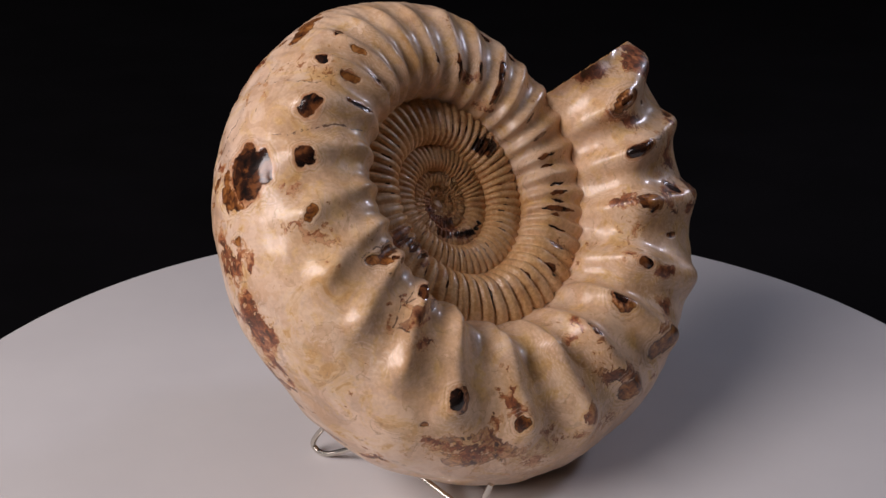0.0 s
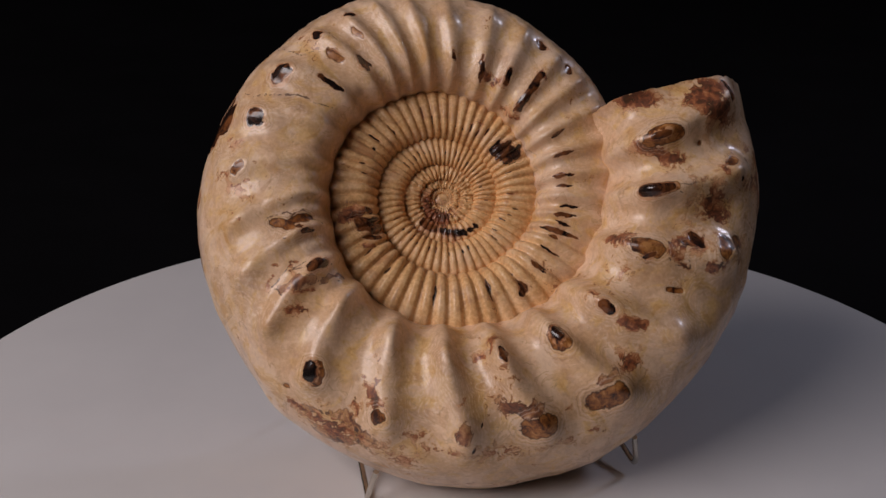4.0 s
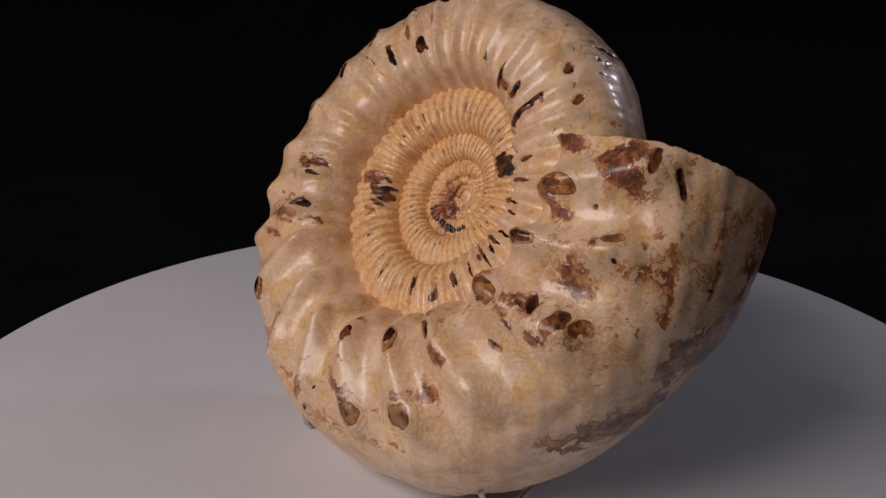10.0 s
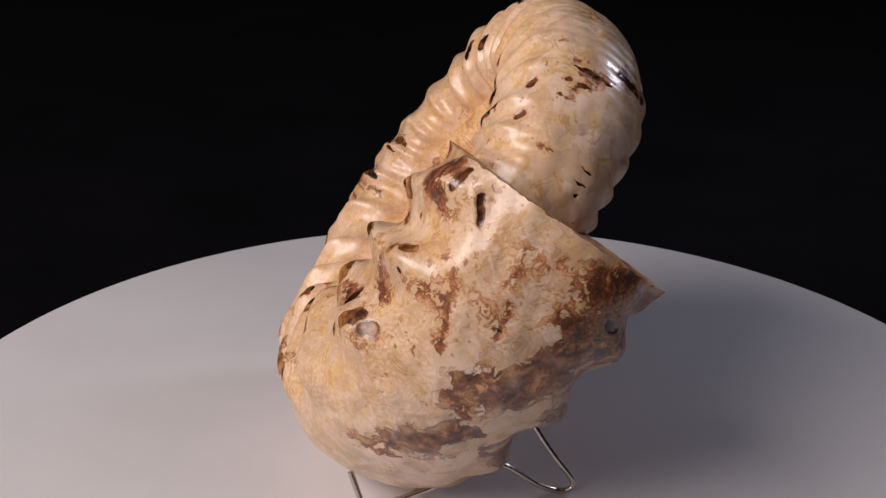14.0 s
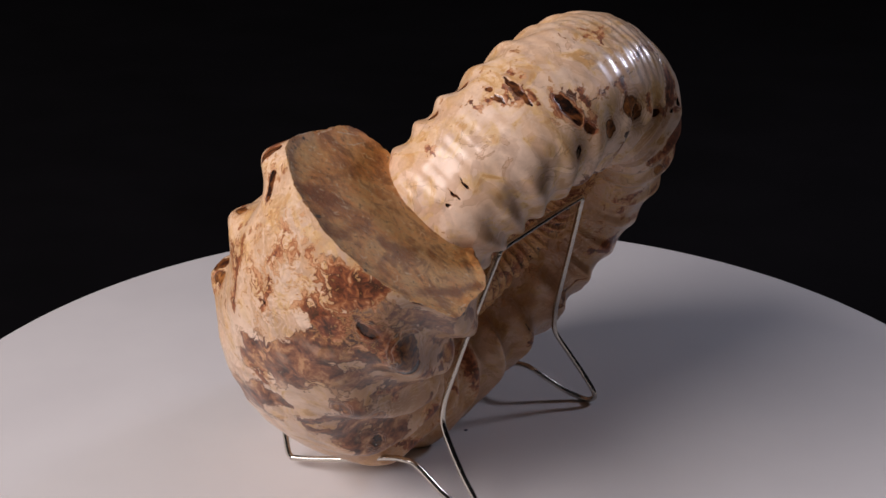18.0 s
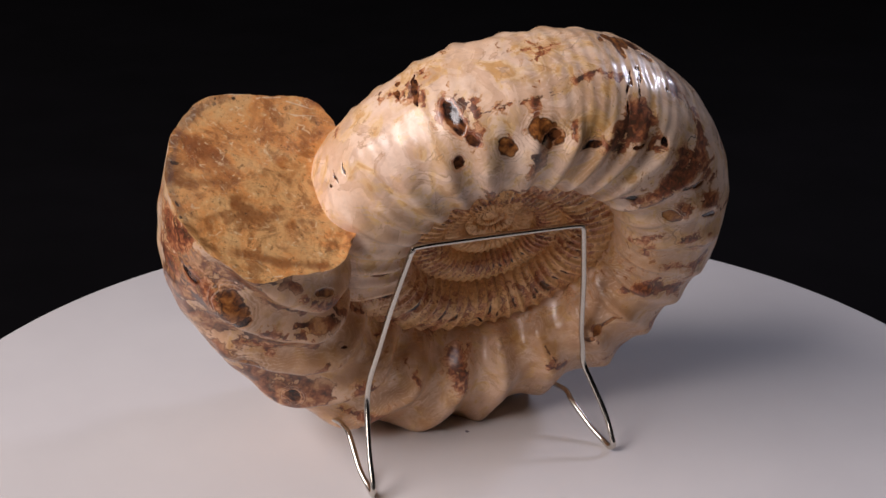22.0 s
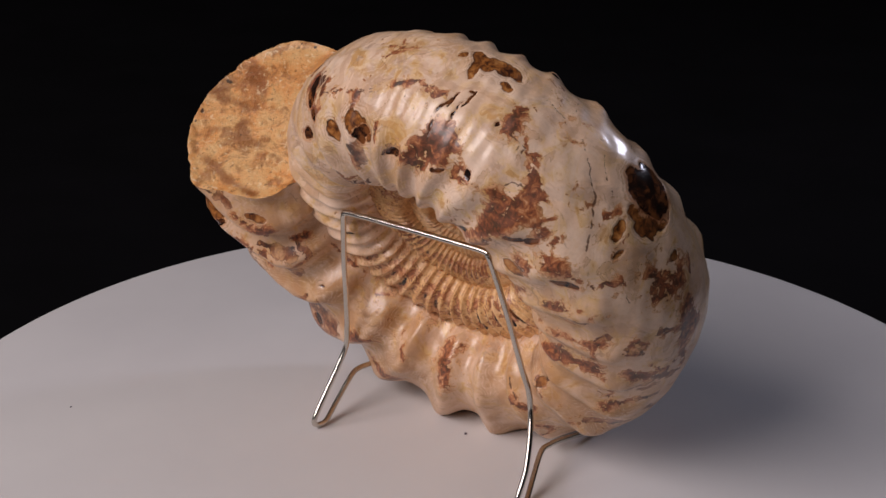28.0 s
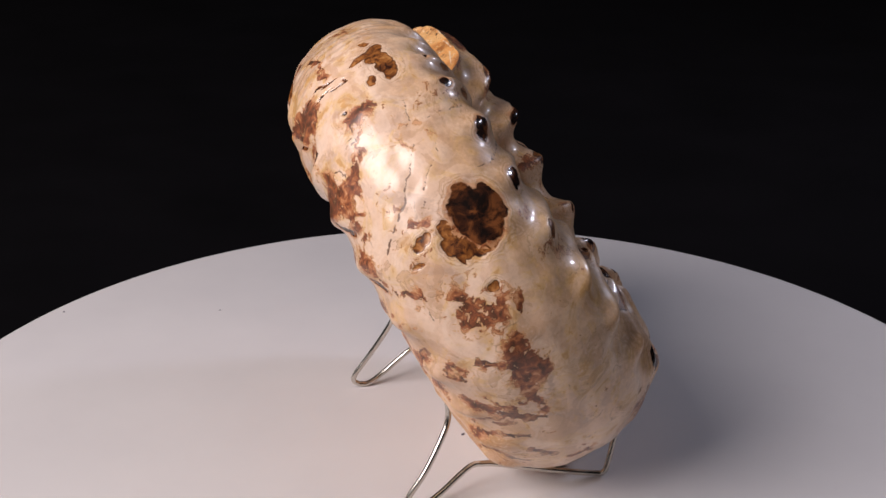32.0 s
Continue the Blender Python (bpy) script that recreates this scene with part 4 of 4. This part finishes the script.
    rust(-241.2, 7, -235.6, 15, 1.1, 0.8)
    dark(-241.9, -60, -239.4, -56, 2.1)
    plum(-242, -69, -246, -90, 2.0)
    rust(-242.1, 21, -238, 9, 0.9, 0.8)
    dark(-242.7, -62, -241.1, -67, 1.6)
    crack(-242.8, -26, -237.6, -23, 0.3)
    rust(-243.4, 1, -239.6, 6, 0.9)
    rust(-244, -30, -245, -40, 1.1)
    rust(-244, 12, -240.7, 13, 0.8)
    ochre(-244.4, -49, -239.4, -59, 4.1)
    rust(-244.8, -31, -244.4, -42, 1.0, 0.7)
    plum(-245.1, -72, -242.8, -84, 1.9)
    rust(-246.1, -80, -246.3, -92, 1.0, 0.8)
    dark(-246.6, 99, -248.5, 106, 1.0)
    plum(-247, 98, -248, 105, 1.0)
    rust(-248.4, -37, -248.2, -50, 0.8, 0.7)
    crack(-250.9, -28, -242.8, -26, 0.3)
    rust(-251.9, -49, -251.9, -56, 0.8, 0.7)
    rust(-252, -30, -244, -28, 0.9)
    plum(-253.2, -125, -245.1, -106, 1.3)
    ochre(-253.7, -58, -252.5, -63, 2.9)
    rust(-255, -30, -251, -30, 0.9)
    crack(-258, -31, -242, -27, 0.3)
    crack(-258.8, -28, -250.9, -28, 0.3)
    rust(-259, -18, -259, -25, 1.5)
    rust(-259, -19, -259, -31, 1.3)
    rust(-259.3, 103, -266, 120, 1.0)
    rust(-259.5, -44, -258.7, -42, 0.8)
    crack(-260, -31, -238, -25, 0.3)
    rust(-260, -50, -260, -50, 1.1)
    rust(-261.6, -45, -260.6, -51, 1.0)
    plum(-261.7, -93, -260.3, -137, 1.9)
    rust(-262, -42, -261, -43, 1.3)
    dark(-262, -45, -261, -50, 1.5)
    rust(-262, -96, -256, -109, 0.9)
    dark(-262, 126, -259.7, 95, 1.2)
    plum(-264, -27, -262, -17, 2.3)
    plum(-264, -18, -264, -33, 3.1)
    dark(-265, -15, -264, -36, 2.7)
    rust(-266, -10, -267, -22, 2.1)
    dark(-267, -59, -267, -61, 1.9)
    rust(-269, 25, -268, 14, 1.3)
    rust(-270, 9, -270, -4, 1.3)
    rust(-271, 112, -268, 126, 1.4)
    dark(-271, 23, -272, -7, 1.3)
    rust(-273, 16, -273, 2, 1.3)
    rust(-273, 13, -270.4, -9, 1.1)
    dark(-273.9, 109, -273.2, 95, 1.4)
    rust(-274.7, 10, -273.6, 0, 0.9)
    dark(-276, 17, -276, 5, 0.8)
    dark(-276, 26, -276, 23, 0.9)
    dark(-277, 17, -276, 7, 0.9)
    dark(-277.5, 55, -278.6, 56, 1.9)
    rust(-278.1, 18, -275.9, 6, 0.9)
    rust(-279, 145, -288, 138, 1.7)
    rust(-282, 28, -281, 16, 1.1)
    rust(-283, 82, -286, 84, 1.4)
    dark(-285.6, 131, -284.4, 97, 1.2)
    dark(-287, 125, -284.3, 84, 1.7)
    dark(-290, 56, -289.6, 52, 1.7)
    rust(-295, 20, -295, 18, 1.0, 0.45)
    rust(-297, 31, -298, 14, 1.1)
    dark(-297, -9, -298, -25, 0.6)
    dark(-297, -9, -298, -23, 0.5)
    rust(-299, 21, -299, 19, 0.9, 0.45)
    dark(-301, -8, -301, -21, 0.5)
    dark(-301, -9, -301, -19, 0.4)
    dark(-304, -14, -304, -20, 0.6)
    dark(-308.9, 109, -307.7, 92, 0.9)
    dark(-318.2, 116, -318, 91, 0.9)
    dark(-328.6, 120, -328.6, 92, 0.9)
    rust(-332.3, 94, -330.8, 81, 0.9, 0.6)
    dark(-348.6, 111, -348.1, 90, 0.9)
    dark(-357.2, 124, -356.8, 82, 1.2)
    dark(-377.2, 102, -375.5, 88, 0.9)
    dark(-378, 101, -377, 87, 0.7)
    dark(-388, 94, -388, 84, 0.7)
    dark(-391, 84, -388, 89, 1.7)
    dark(-404, -84, -405, -99, 0.8)
    dark(-404.8, 102, -404.5, 88, 0.7)
    dark(-405, 106, -404, 92, 0.7)
    dark(-419, -88, -422, -86, 1.0)
    dark(-429, -94, -430, -86, 0.8)
    dark(-452, -97, -452, -87, 1.1)
    dark(-460, -106, -461, -88, 1.4)
    rust(-481, 91, -476, 107, 1.0)
    dark(-485, 96, -479, 129, 1.2)
    dark(-490, 96, -486, 145, 1.5)
    dark(-494, 99, -487, 130, 3.2)
    dark(-494, 99, -493, 149, 1.2)
    rust(-499, 85, -500, 96, 2.7)
    rust(-499, 85, -501, 114, 2.2)
    dark(-502, 114, -499, 130, 1.2)
    rust(-625, 98, -633.2, 92, 0.7, 0.6)
    dark(-651, 116, -650, 93, 1.2)
    dark(-653, 111, -664, 87, 3.6)
    dark(-659, 116, -656, 86, 1.5)
    dark(-667, 104, -662, 76, 1.5)
    dark(-1099, 91, -1098, 73, 1.0)
    dark(-1115, 86, -1101, 80, 1.2)
    dark(-1117, 92, -1115, 74, 1.2)
    dark(-1132, 99, -1130, 81, 1.2)
    dark(-1132, 93, -1118, 84, 1.5)
    dark(-1150, 106, -1145, 89, 1.2)
    dark(-1151, 99, -1136, 93, 1.5)
    rust(-1159, 112, -1128, 90, 3.4, 0.45)
    dark(-1168, 107, -1161, 94, 1.2)
    dark(-1186, 91, -1161, 94, 1.5)
    dark(-1190, 105, -1180, 101, 1.0)
    rust(-1501, 108, -1501, 108, 3.4)
    rust(-1540, 98, -1521, 94, 2.0)
    rust(-1584, 111, -1559, 118, 2.2)


lay_stains()
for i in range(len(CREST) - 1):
    # a red-brown stroke along each furrow on the back of the inner coils
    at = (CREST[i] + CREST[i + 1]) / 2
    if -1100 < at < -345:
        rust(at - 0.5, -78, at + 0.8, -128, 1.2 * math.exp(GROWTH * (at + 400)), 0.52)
# a faint red-brown wash over the whole back of these coils
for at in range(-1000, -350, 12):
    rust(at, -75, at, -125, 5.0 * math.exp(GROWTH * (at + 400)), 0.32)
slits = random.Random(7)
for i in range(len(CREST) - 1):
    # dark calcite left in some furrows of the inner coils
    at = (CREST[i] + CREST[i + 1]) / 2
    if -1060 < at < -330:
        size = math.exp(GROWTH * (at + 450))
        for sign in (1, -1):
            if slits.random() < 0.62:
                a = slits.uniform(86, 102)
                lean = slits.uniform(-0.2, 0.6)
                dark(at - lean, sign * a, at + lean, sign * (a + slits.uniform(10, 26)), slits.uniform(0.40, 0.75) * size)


def lobed(p):
    """Points strayed a little, so that the stains get lobed outlines."""
    stray = np.stack([wobble(p, 420, 30 + i) * 0.0009 + wobble(p, 1300, 40 + i) * 0.0004 for i in range(3)], 1)
    return p + stray


def fields(p, th):
    size = R_ZERO * np.exp(GROWTH * th)
    stray = (lobed(p) - p) * np.clip(size / 0.12, 0.1, 1)[:, None]
    found = {}
    for amount, kinds in ((0.5, ("dark", "crack", "ochre")), (1.0, ("rust", "plum"))):
        q = p + stray * amount
        cells = Cells(q)
        for kind in kinds:
            found[kind] = stains.field(kind, q, cells)
    return found


def paint(mesh, name, *channels):
    data = np.stack(channels + (np.ones(len(channels[0])),), 1).astype(np.float32)
    mesh.color_attributes.new(name, "FLOAT_COLOR", "POINT").data.foreach_set("color", data.ravel())


def tint(mesh, p, th, f, relief):
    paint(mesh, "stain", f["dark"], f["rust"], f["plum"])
    old = np.maximum(1 - smooth(th, -395, -325), 0.40 * smooth(p[:, 2], 0.0, 0.05))
    paint(mesh, "vein", f["crack"], f["ochre"], old)
    # mask of that painted shade: back flank, later stretch of the last turn
    tan_shade = smooth(-p[:, 2], 0.02, 0.06) * smooth(th, -210, -120)
    paint(mesh, "relief", relief, tan_shade, relief)


mouth_marks = Stains()


def mark(kind, x1, z1, x2, z2, mm):
    """A stroke of colour on the sawn mouth."""
    ends = [np.array((x, MOUTH[0] + MOUTH[1] * x + MOUTH[2] * z, z)) for x, z in ((x1, z1), (x2, z2))]
    mouth_marks.strokes[kind].append((np.array(ends), mm / 1000 / U, 1.0))


def mark_mouth():
    mark("dark", 0.137, 0.061, 0.133, 0.063, 1.0)
    mark("dark", 0.134, 0.067, 0.134, 0.066, 0.5)
    mark("dark", 0.126, 0.067, 0.123, 0.068, 0.9)
    mark("dark", 0.162, 0.012, 0.160, 0.012, 1.0)
    mark("dark", 0.162, 0.005, 0.159, 0.007, 0.7)
    mark("dark", 0.164, -0.019, 0.163, -0.021, 0.8)
    mark("dark", 0.163, -0.030, 0.163, -0.030, 0.6)
    mark("dark", 0.133, -0.024, 0.127, -0.025, 0.7)
    mark("dark", 0.127, -0.018, 0.124, -0.016, 0.6)
    mark("dark", 0.080, -0.047, 0.076, -0.043, 1.0)
    mark("dark", 0.091, -0.066, 0.081, -0.056, 0.7)
    mark("rust", 0.134, -0.016, 0.123, -0.027, 3.2)
    mark("rust", 0.129, -0.029, 0.112, -0.025, 2.0)
    mark("rust", 0.133, -0.014, 0.131, -0.025, 1.6)
    mark("rust", 0.160, -0.003, 0.142, -0.001, 2.7)
    mark("rust", 0.152, -0.030, 0.143, -0.026, 1.4)
    mark("rust", 0.156, -0.039, 0.150, -0.037, 1.4)
    mark("rust", 0.135, -0.054, 0.120, -0.062, 2.0)
    mark("rust", 0.120, -0.062, 0.096, -0.064, 1.8)
    mark("rust", 0.103, -0.029, 0.097, -0.030, 1.4)
    mark("rust", 0.093, -0.049, 0.092, -0.052, 1.4)
    mark("rust", 0.109, 0.008, 0.104, 0.001, 1.2)
    mark("rust", 0.096, 0.015, 0.094, 0.014, 0.8)
    mark("rust", 0.150, -0.051, 0.133, -0.057, 1.4)
    mark("rust", 0.165, -0.001, 0.160, 0.005, 1.5)
    mark("rust", 0.083, -0.034, 0.075, -0.049, 1.6)
    mark("pale", 0.128, 0.059, 0.113, 0.063, 0.4)
    mark("pale", 0.113, 0.063, 0.103, 0.061, 0.4)
    mark("pale", 0.103, 0.061, 0.093, 0.056, 0.4)
    mark("pale", 0.093, 0.056, 0.081, 0.057, 0.4)
    mark("pale", 0.108, 0.070, 0.099, 0.071, 0.5)
    mark("pale", 0.115, 0.066, 0.110, 0.070, 0.4)
    mark("pale", 0.096, 0.068, 0.083, 0.063, 0.5)
    mark("pale", 0.133, 0.070, 0.119, 0.071, 0.3)
    mark("pale", 0.117, 0.010, 0.112, 0.012, 0.4)
    mark("pale", 0.100, -0.045, 0.098, -0.048, 0.5)
    mark("pale", 0.147, -0.058, 0.138, -0.060, 0.8)
    mark("pale", 0.142, -0.065, 0.138, -0.067, 0.6)
    mark("pale", 0.120, 0.033, 0.116, 0.041, 0.5)
    mark("pale", 0.116, 0.041, 0.110, 0.048, 0.4)
    mark("pale", 0.110, 0.048, 0.100, 0.043, 0.3)
    mark("pale", 0.157, 0.009, 0.148, 0.014, 0.3)
    mark("pale", 0.148, 0.014, 0.145, 0.010, 0.3)
    mark("pale", 0.150, -0.026, 0.144, -0.024, 0.3)
    mark("pale", 0.144, -0.024, 0.142, -0.028, 0.3)
    mark("pale", 0.149, -0.030, 0.143, -0.029, 0.3)
    mark("pale", 0.147, -0.025, 0.135, -0.016, 0.3)
    mark("pale", 0.160, -0.024, 0.158, -0.020, 0.4)
    mark("pale", 0.120, -0.011, 0.116, -0.011, 0.4)
    mark("pale", 0.126, -0.035, 0.123, -0.037, 0.3)
    mark("pale", 0.135, -0.038, 0.133, -0.036, 0.3)
    mark("pale", 0.089, -0.063, 0.086, -0.061, 0.3)
    mark("pale", 0.088, -0.050, 0.087, -0.054, 0.2)
    mark("pale", 0.138, -0.074, 0.119, -0.072, 0.4)
    mark("pale", 0.123, 0.041, 0.121, 0.038, 0.3)
    mark("pale", 0.151, 0.028, 0.149, 0.031, 0.3)
    mark("pale", 0.110, -0.006, 0.106, -0.007, 0.3)
    mark("pale", 0.121, -0.021, 0.120, -0.019, 0.3)
    mark("pale", 0.138, -0.045, 0.137, -0.046, 0.2)
    mark("pale", 0.108, -0.040, 0.107, -0.036, 0.3)
    mark("pale", 0.098, -0.034, 0.097, -0.030, 0.3)
    mark("pale", 0.121, -0.045, 0.119, -0.046, 0.2)
    mark("pale", 0.156, -0.043, 0.157, -0.051, 0.3)


mark_mouth()
PLACE = np.array(COIL.to_3x3()), np.array(COIL.translation)


def set_down(p):
    """From the coil's space to the platter's, in metres."""
    return (p @ PLACE[0].T + PLACE[1]) * U


def tube(name, th, psi):
    """A stretch of the coil over the grids th and psi (rows along the growth)."""
    p, out, relief = coil_surface(th, psi)
    p, out, relief = p.reshape(-1, 3), out.reshape(-1, 3), relief.ravel()
    rows, cols = th.shape
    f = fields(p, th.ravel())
    # the mineral patches lie a little lower than the shell round them
    sunk = np.maximum(smooth(f["dark"], 0.48, 0.72), smooth(f["ochre"], 0.46, 0.72)) * 0.0008 + smooth(f["crack"], 0.3, 0.8) * 0.0002
    p = p - out * (sunk * np.clip(R_ZERO * np.exp(GROWTH * th.ravel()) / 0.2, 0, 1))[:, None]
    i, j = np.meshgrid(np.arange(rows - 1), np.arange(cols), indexing="ij")
    k = (j + 1) % cols
    faces = np.stack([i * cols + j, i * cols + k, (i + 1) * cols + k, (i + 1) * cols + j], -1).reshape(-1, 4)
    m = mesh_from(name, set_down(p), faces)
    tint(m, p, th.ravel(), f, relief)
    return m


def ammonite():
    root = tagged(new("ammonite"), "polished cream ammonite fossil with brown-capped knobs, leaning on wire", "fossil")
    psi = np.linspace(-180, 180, 400, endpoint=False)
    end = mouth_angle(psi)
    chip = np.array([noise.fractal(Vector((math.cos(a) * 9, math.sin(a) * 9, 0.3)), 0.7, 2.0, 5) for a in np.radians(psi)])
    even = coil_point(end, psi)
    end = end + np.minimum(0.35 * chip, 0.12)          # small chips out of the sawn edge
    rows = 1700
    s = np.linspace(0, 1, rows)[:, None]
    th = -352 + s * (end[None, :] + 352)
    body = tube("body_whorl", th, np.broadcast_to(psi, th.shape))
    part("body_whorl", body, SHELL, root, "outer whorl in polished cream shell with knobs and rust stains")
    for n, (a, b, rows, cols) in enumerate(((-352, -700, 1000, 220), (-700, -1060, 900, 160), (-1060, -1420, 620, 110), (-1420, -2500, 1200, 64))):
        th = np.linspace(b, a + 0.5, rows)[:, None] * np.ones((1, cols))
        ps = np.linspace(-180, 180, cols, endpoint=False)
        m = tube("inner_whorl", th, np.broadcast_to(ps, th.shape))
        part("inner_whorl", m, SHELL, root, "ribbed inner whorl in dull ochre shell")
    # the first, crumbled coil in the middle
    bm = bmesh.new()
    bmesh.ops.create_uvsphere(bm, u_segments=40, v_segments=24, radius=1)
    first = np.array([v.co[:] for v in bm.verts]) * np.array([0.0062, 0.0062, 0.0030])
    first += first * (wobble(first, 900, 21) * 0.06)[:, None]
    for v, q in zip(bm.verts, set_down(first)):
        v.co = q
    m = bpy.data.meshes.new("first_coil")
    bm.to_mesh(m)
    bm.free()
    m.polygons.foreach_set("use_smooth", np.ones(len(m.polygons), bool))
    th = np.full(len(first), -2000.0)
    tint(m, first, th, fields(first, th), np.zeros(len(first)))
    part("first_coil", m, SHELL, root, "crumbly brown core of the coil")
    # the sawn mouth, slightly hollow and rough
    rim = coil_point(end, psi)
    centre = even.mean(0)
    rings = 150
    k = np.linspace(1, 0.0, rings)[:, None, None]
    p = centre + (even - centre) * k + (rim - even) * smooth(k, 0.95, 1.0)
    normal = np.array([-MOUTH[1], 1, -MOUTH[2]])
    normal /= np.linalg.norm(normal)
    rough = np.array([noise.fractal(Vector(v) * 70, 0.6, 2.1, 6) * 0.0004 + noise.noise(Vector(v) * 14) * 0.0024 for v in p.reshape(-1, 3)]).reshape(p.shape[:2])
    edge = smooth(1 - k[..., 0], 0.0, 0.10)
    p = p + normal * (edge * (rough - 0.0015))[..., None]
    cols = len(psi)
    i, j = np.meshgrid(np.arange(rings - 1), np.arange(cols), indexing="ij")
    kk = (j + 1) % cols
    faces = np.stack([i * cols + j, i * cols + kk, (i + 1) * cols + kk, (i + 1) * cols + j], -1).reshape(-1, 4)
    p = p.reshape(-1, 3)
    face = mesh_from("aperture_face", set_down(p), faces)
    cells = Cells(p)
    paint(face, "stain", *(mouth_marks.field(kind, p, cells) for kind in ("dark", "rust", "pale")))
    part("aperture_face", face, MATRIX, root, "sawn honey-brown sediment filling the mouth")
    return root


fossil = ammonite()

# ---- the wire stand ----
ACROSS, AHEAD = Vector((0.640, 0.768, 0)), Vector((0.768, -0.640, 0))
STAND_AT = Vector((-0.0483, 0.0390, 0))
WIRE_R = 0.0021


def wire(name, points):
    """A bent wire through points (across, ahead, up), as a tube with rounded ends."""
    pts = [Vector((a, b, c)) for a, b, c in points]
    line = []
    ext = [2 * pts[0] - pts[1]] + pts + [2 * pts[-1] - pts[-2]]
    for a, b, c, d in zip(ext, ext[1:], ext[2:], ext[3:]):
        steps = 10
        for i in range(steps):
            t = i / steps
            line.append(0.5 * ((2 * b) + (c - a) * t + (2 * a - 5 * b + 4 * c - d) * t * t + (3 * b - a - 3 * c + d) * t ** 3))
    line.append(pts[-1])
    line = [(STAND_AT + ACROSS * p.x + AHEAD * p.y + Vector((0, 0, p.z))) * U for p in line]
    r, sides = WIRE_R * U, 14
    bm = bmesh.new()
    rings = []
    side = None
    for i, p in enumerate(line):
        d = (line[min(i + 1, len(line) - 1)] - line[max(i - 1, 0)]).normalized()
        if side is None:
            side = d.orthogonal().normalized()
        side = (side - d * side.dot(d)).normalized()
        up = d.cross(side)
        rings.append([bm.verts.new(p + r * (math.cos(a) * side + math.sin(a) * up)) for a in (2 * math.pi * k / sides for k in range(sides))])
    for a, b in zip(rings, rings[1:]):
        for k in range(sides):
            bm.faces.new((a[k], a[(k + 1) % sides], b[(k + 1) % sides], b[k]))
    bm.faces.new(rings[0][::-1])
    bm.faces.new(rings[-1])
    m = bpy.data.meshes.new(name)
    bm.to_mesh(m)
    bm.free()
    m.polygons.foreach_set("use_smooth", np.ones(len(m.polygons), bool))
    m.set_sharp_from_angle(angle=radians(50))
    return m


def easel():
    root = tagged(new("display_stand"), "bent steel wire easel holding up the fossil", "stand")
    # how far out each side stands: hook, arm's bend, leg's bend; and how far its hook and arm are lifted
    for s, hook, elbow, knee, lift, rise in ((1, 0.111, 0.098, 0.0877, 0.0055, 0.005), (-1, 0.086, 0.0835, 0.0825, 0.0, 0.0)):
        arm = [(hook - 0.005, 0.153, 0.030 + lift), (hook - 0.0005, 0.1465, 0.009 + lift), (hook, 0.1435, 0.0040 + lift), (hook - 0.0007, 0.138, 0.0033 + lift),
               (hook * 0.6 + elbow * 0.4, 0.105, 0.011 + 0.7 * rise + 0.3 * lift), (elbow + 0.001, 0.066, 0.0215 + rise), (elbow, 0.053, 0.0235 + rise), (elbow - 0.001, 0.043, 0.0215 + rise),
               (elbow * 0.5 + 0.047, 0.022, 0.009 + 0.3 * rise), (0.0935, 0.008, 0.0028), (0.094, 0.000, 0.0024)]
        leg = [(0.094, 0.000, 0.0024), (0.0943, -0.0045, 0.006), (0.0938, -0.003, 0.0125), (0.0925, 0.008, 0.028), (0.5 * knee + 0.046, 0.020, 0.047),
               (knee, 0.0272, 0.062), (knee - 0.002, 0.0268, 0.078), (knee - 0.0055, 0.023, 0.095), (0.5 * knee + 0.030, 0.012, 0.138), (0.0638, 0.001, 0.180)]
        part("support_arm", wire("support_arm", [(s * a, b, c) for a, b, c in arm]), WIRE, root, "wire arm with an upturned hook")
        part("leg", wire("leg", [(s * a, b, c) for a, b, c in leg]), WIRE, root)
    bar = [(0.0638, 0.001, 0.180), (0.0625, 0, 0.1835), (0.058, 0, 0.186), (0.02, 0, 0.1865), (-0.02, 0, 0.1865), (-0.058, 0, 0.186), (-0.0625, 0, 0.1835), (-0.0638, 0.001, 0.180)]
    part("top_bar", wire("top_bar", bar), WIRE, root)
    return root


stand = easel()

for x, y, size, seed in ((-0.003, -0.002, 0.0012, 1), (0.053, 0.310, 0.0008, 2), (-0.034, 0.425, 0.0007, 3)):
    dust(x, y, size, seed)


def motions():
    walk(platter, [(t, pose(0, 0, -FLOOR_Z) @ m) for t, m in TURNS])
    walk(fossil, TURNS)
    walk(stand, TURNS)


motions()
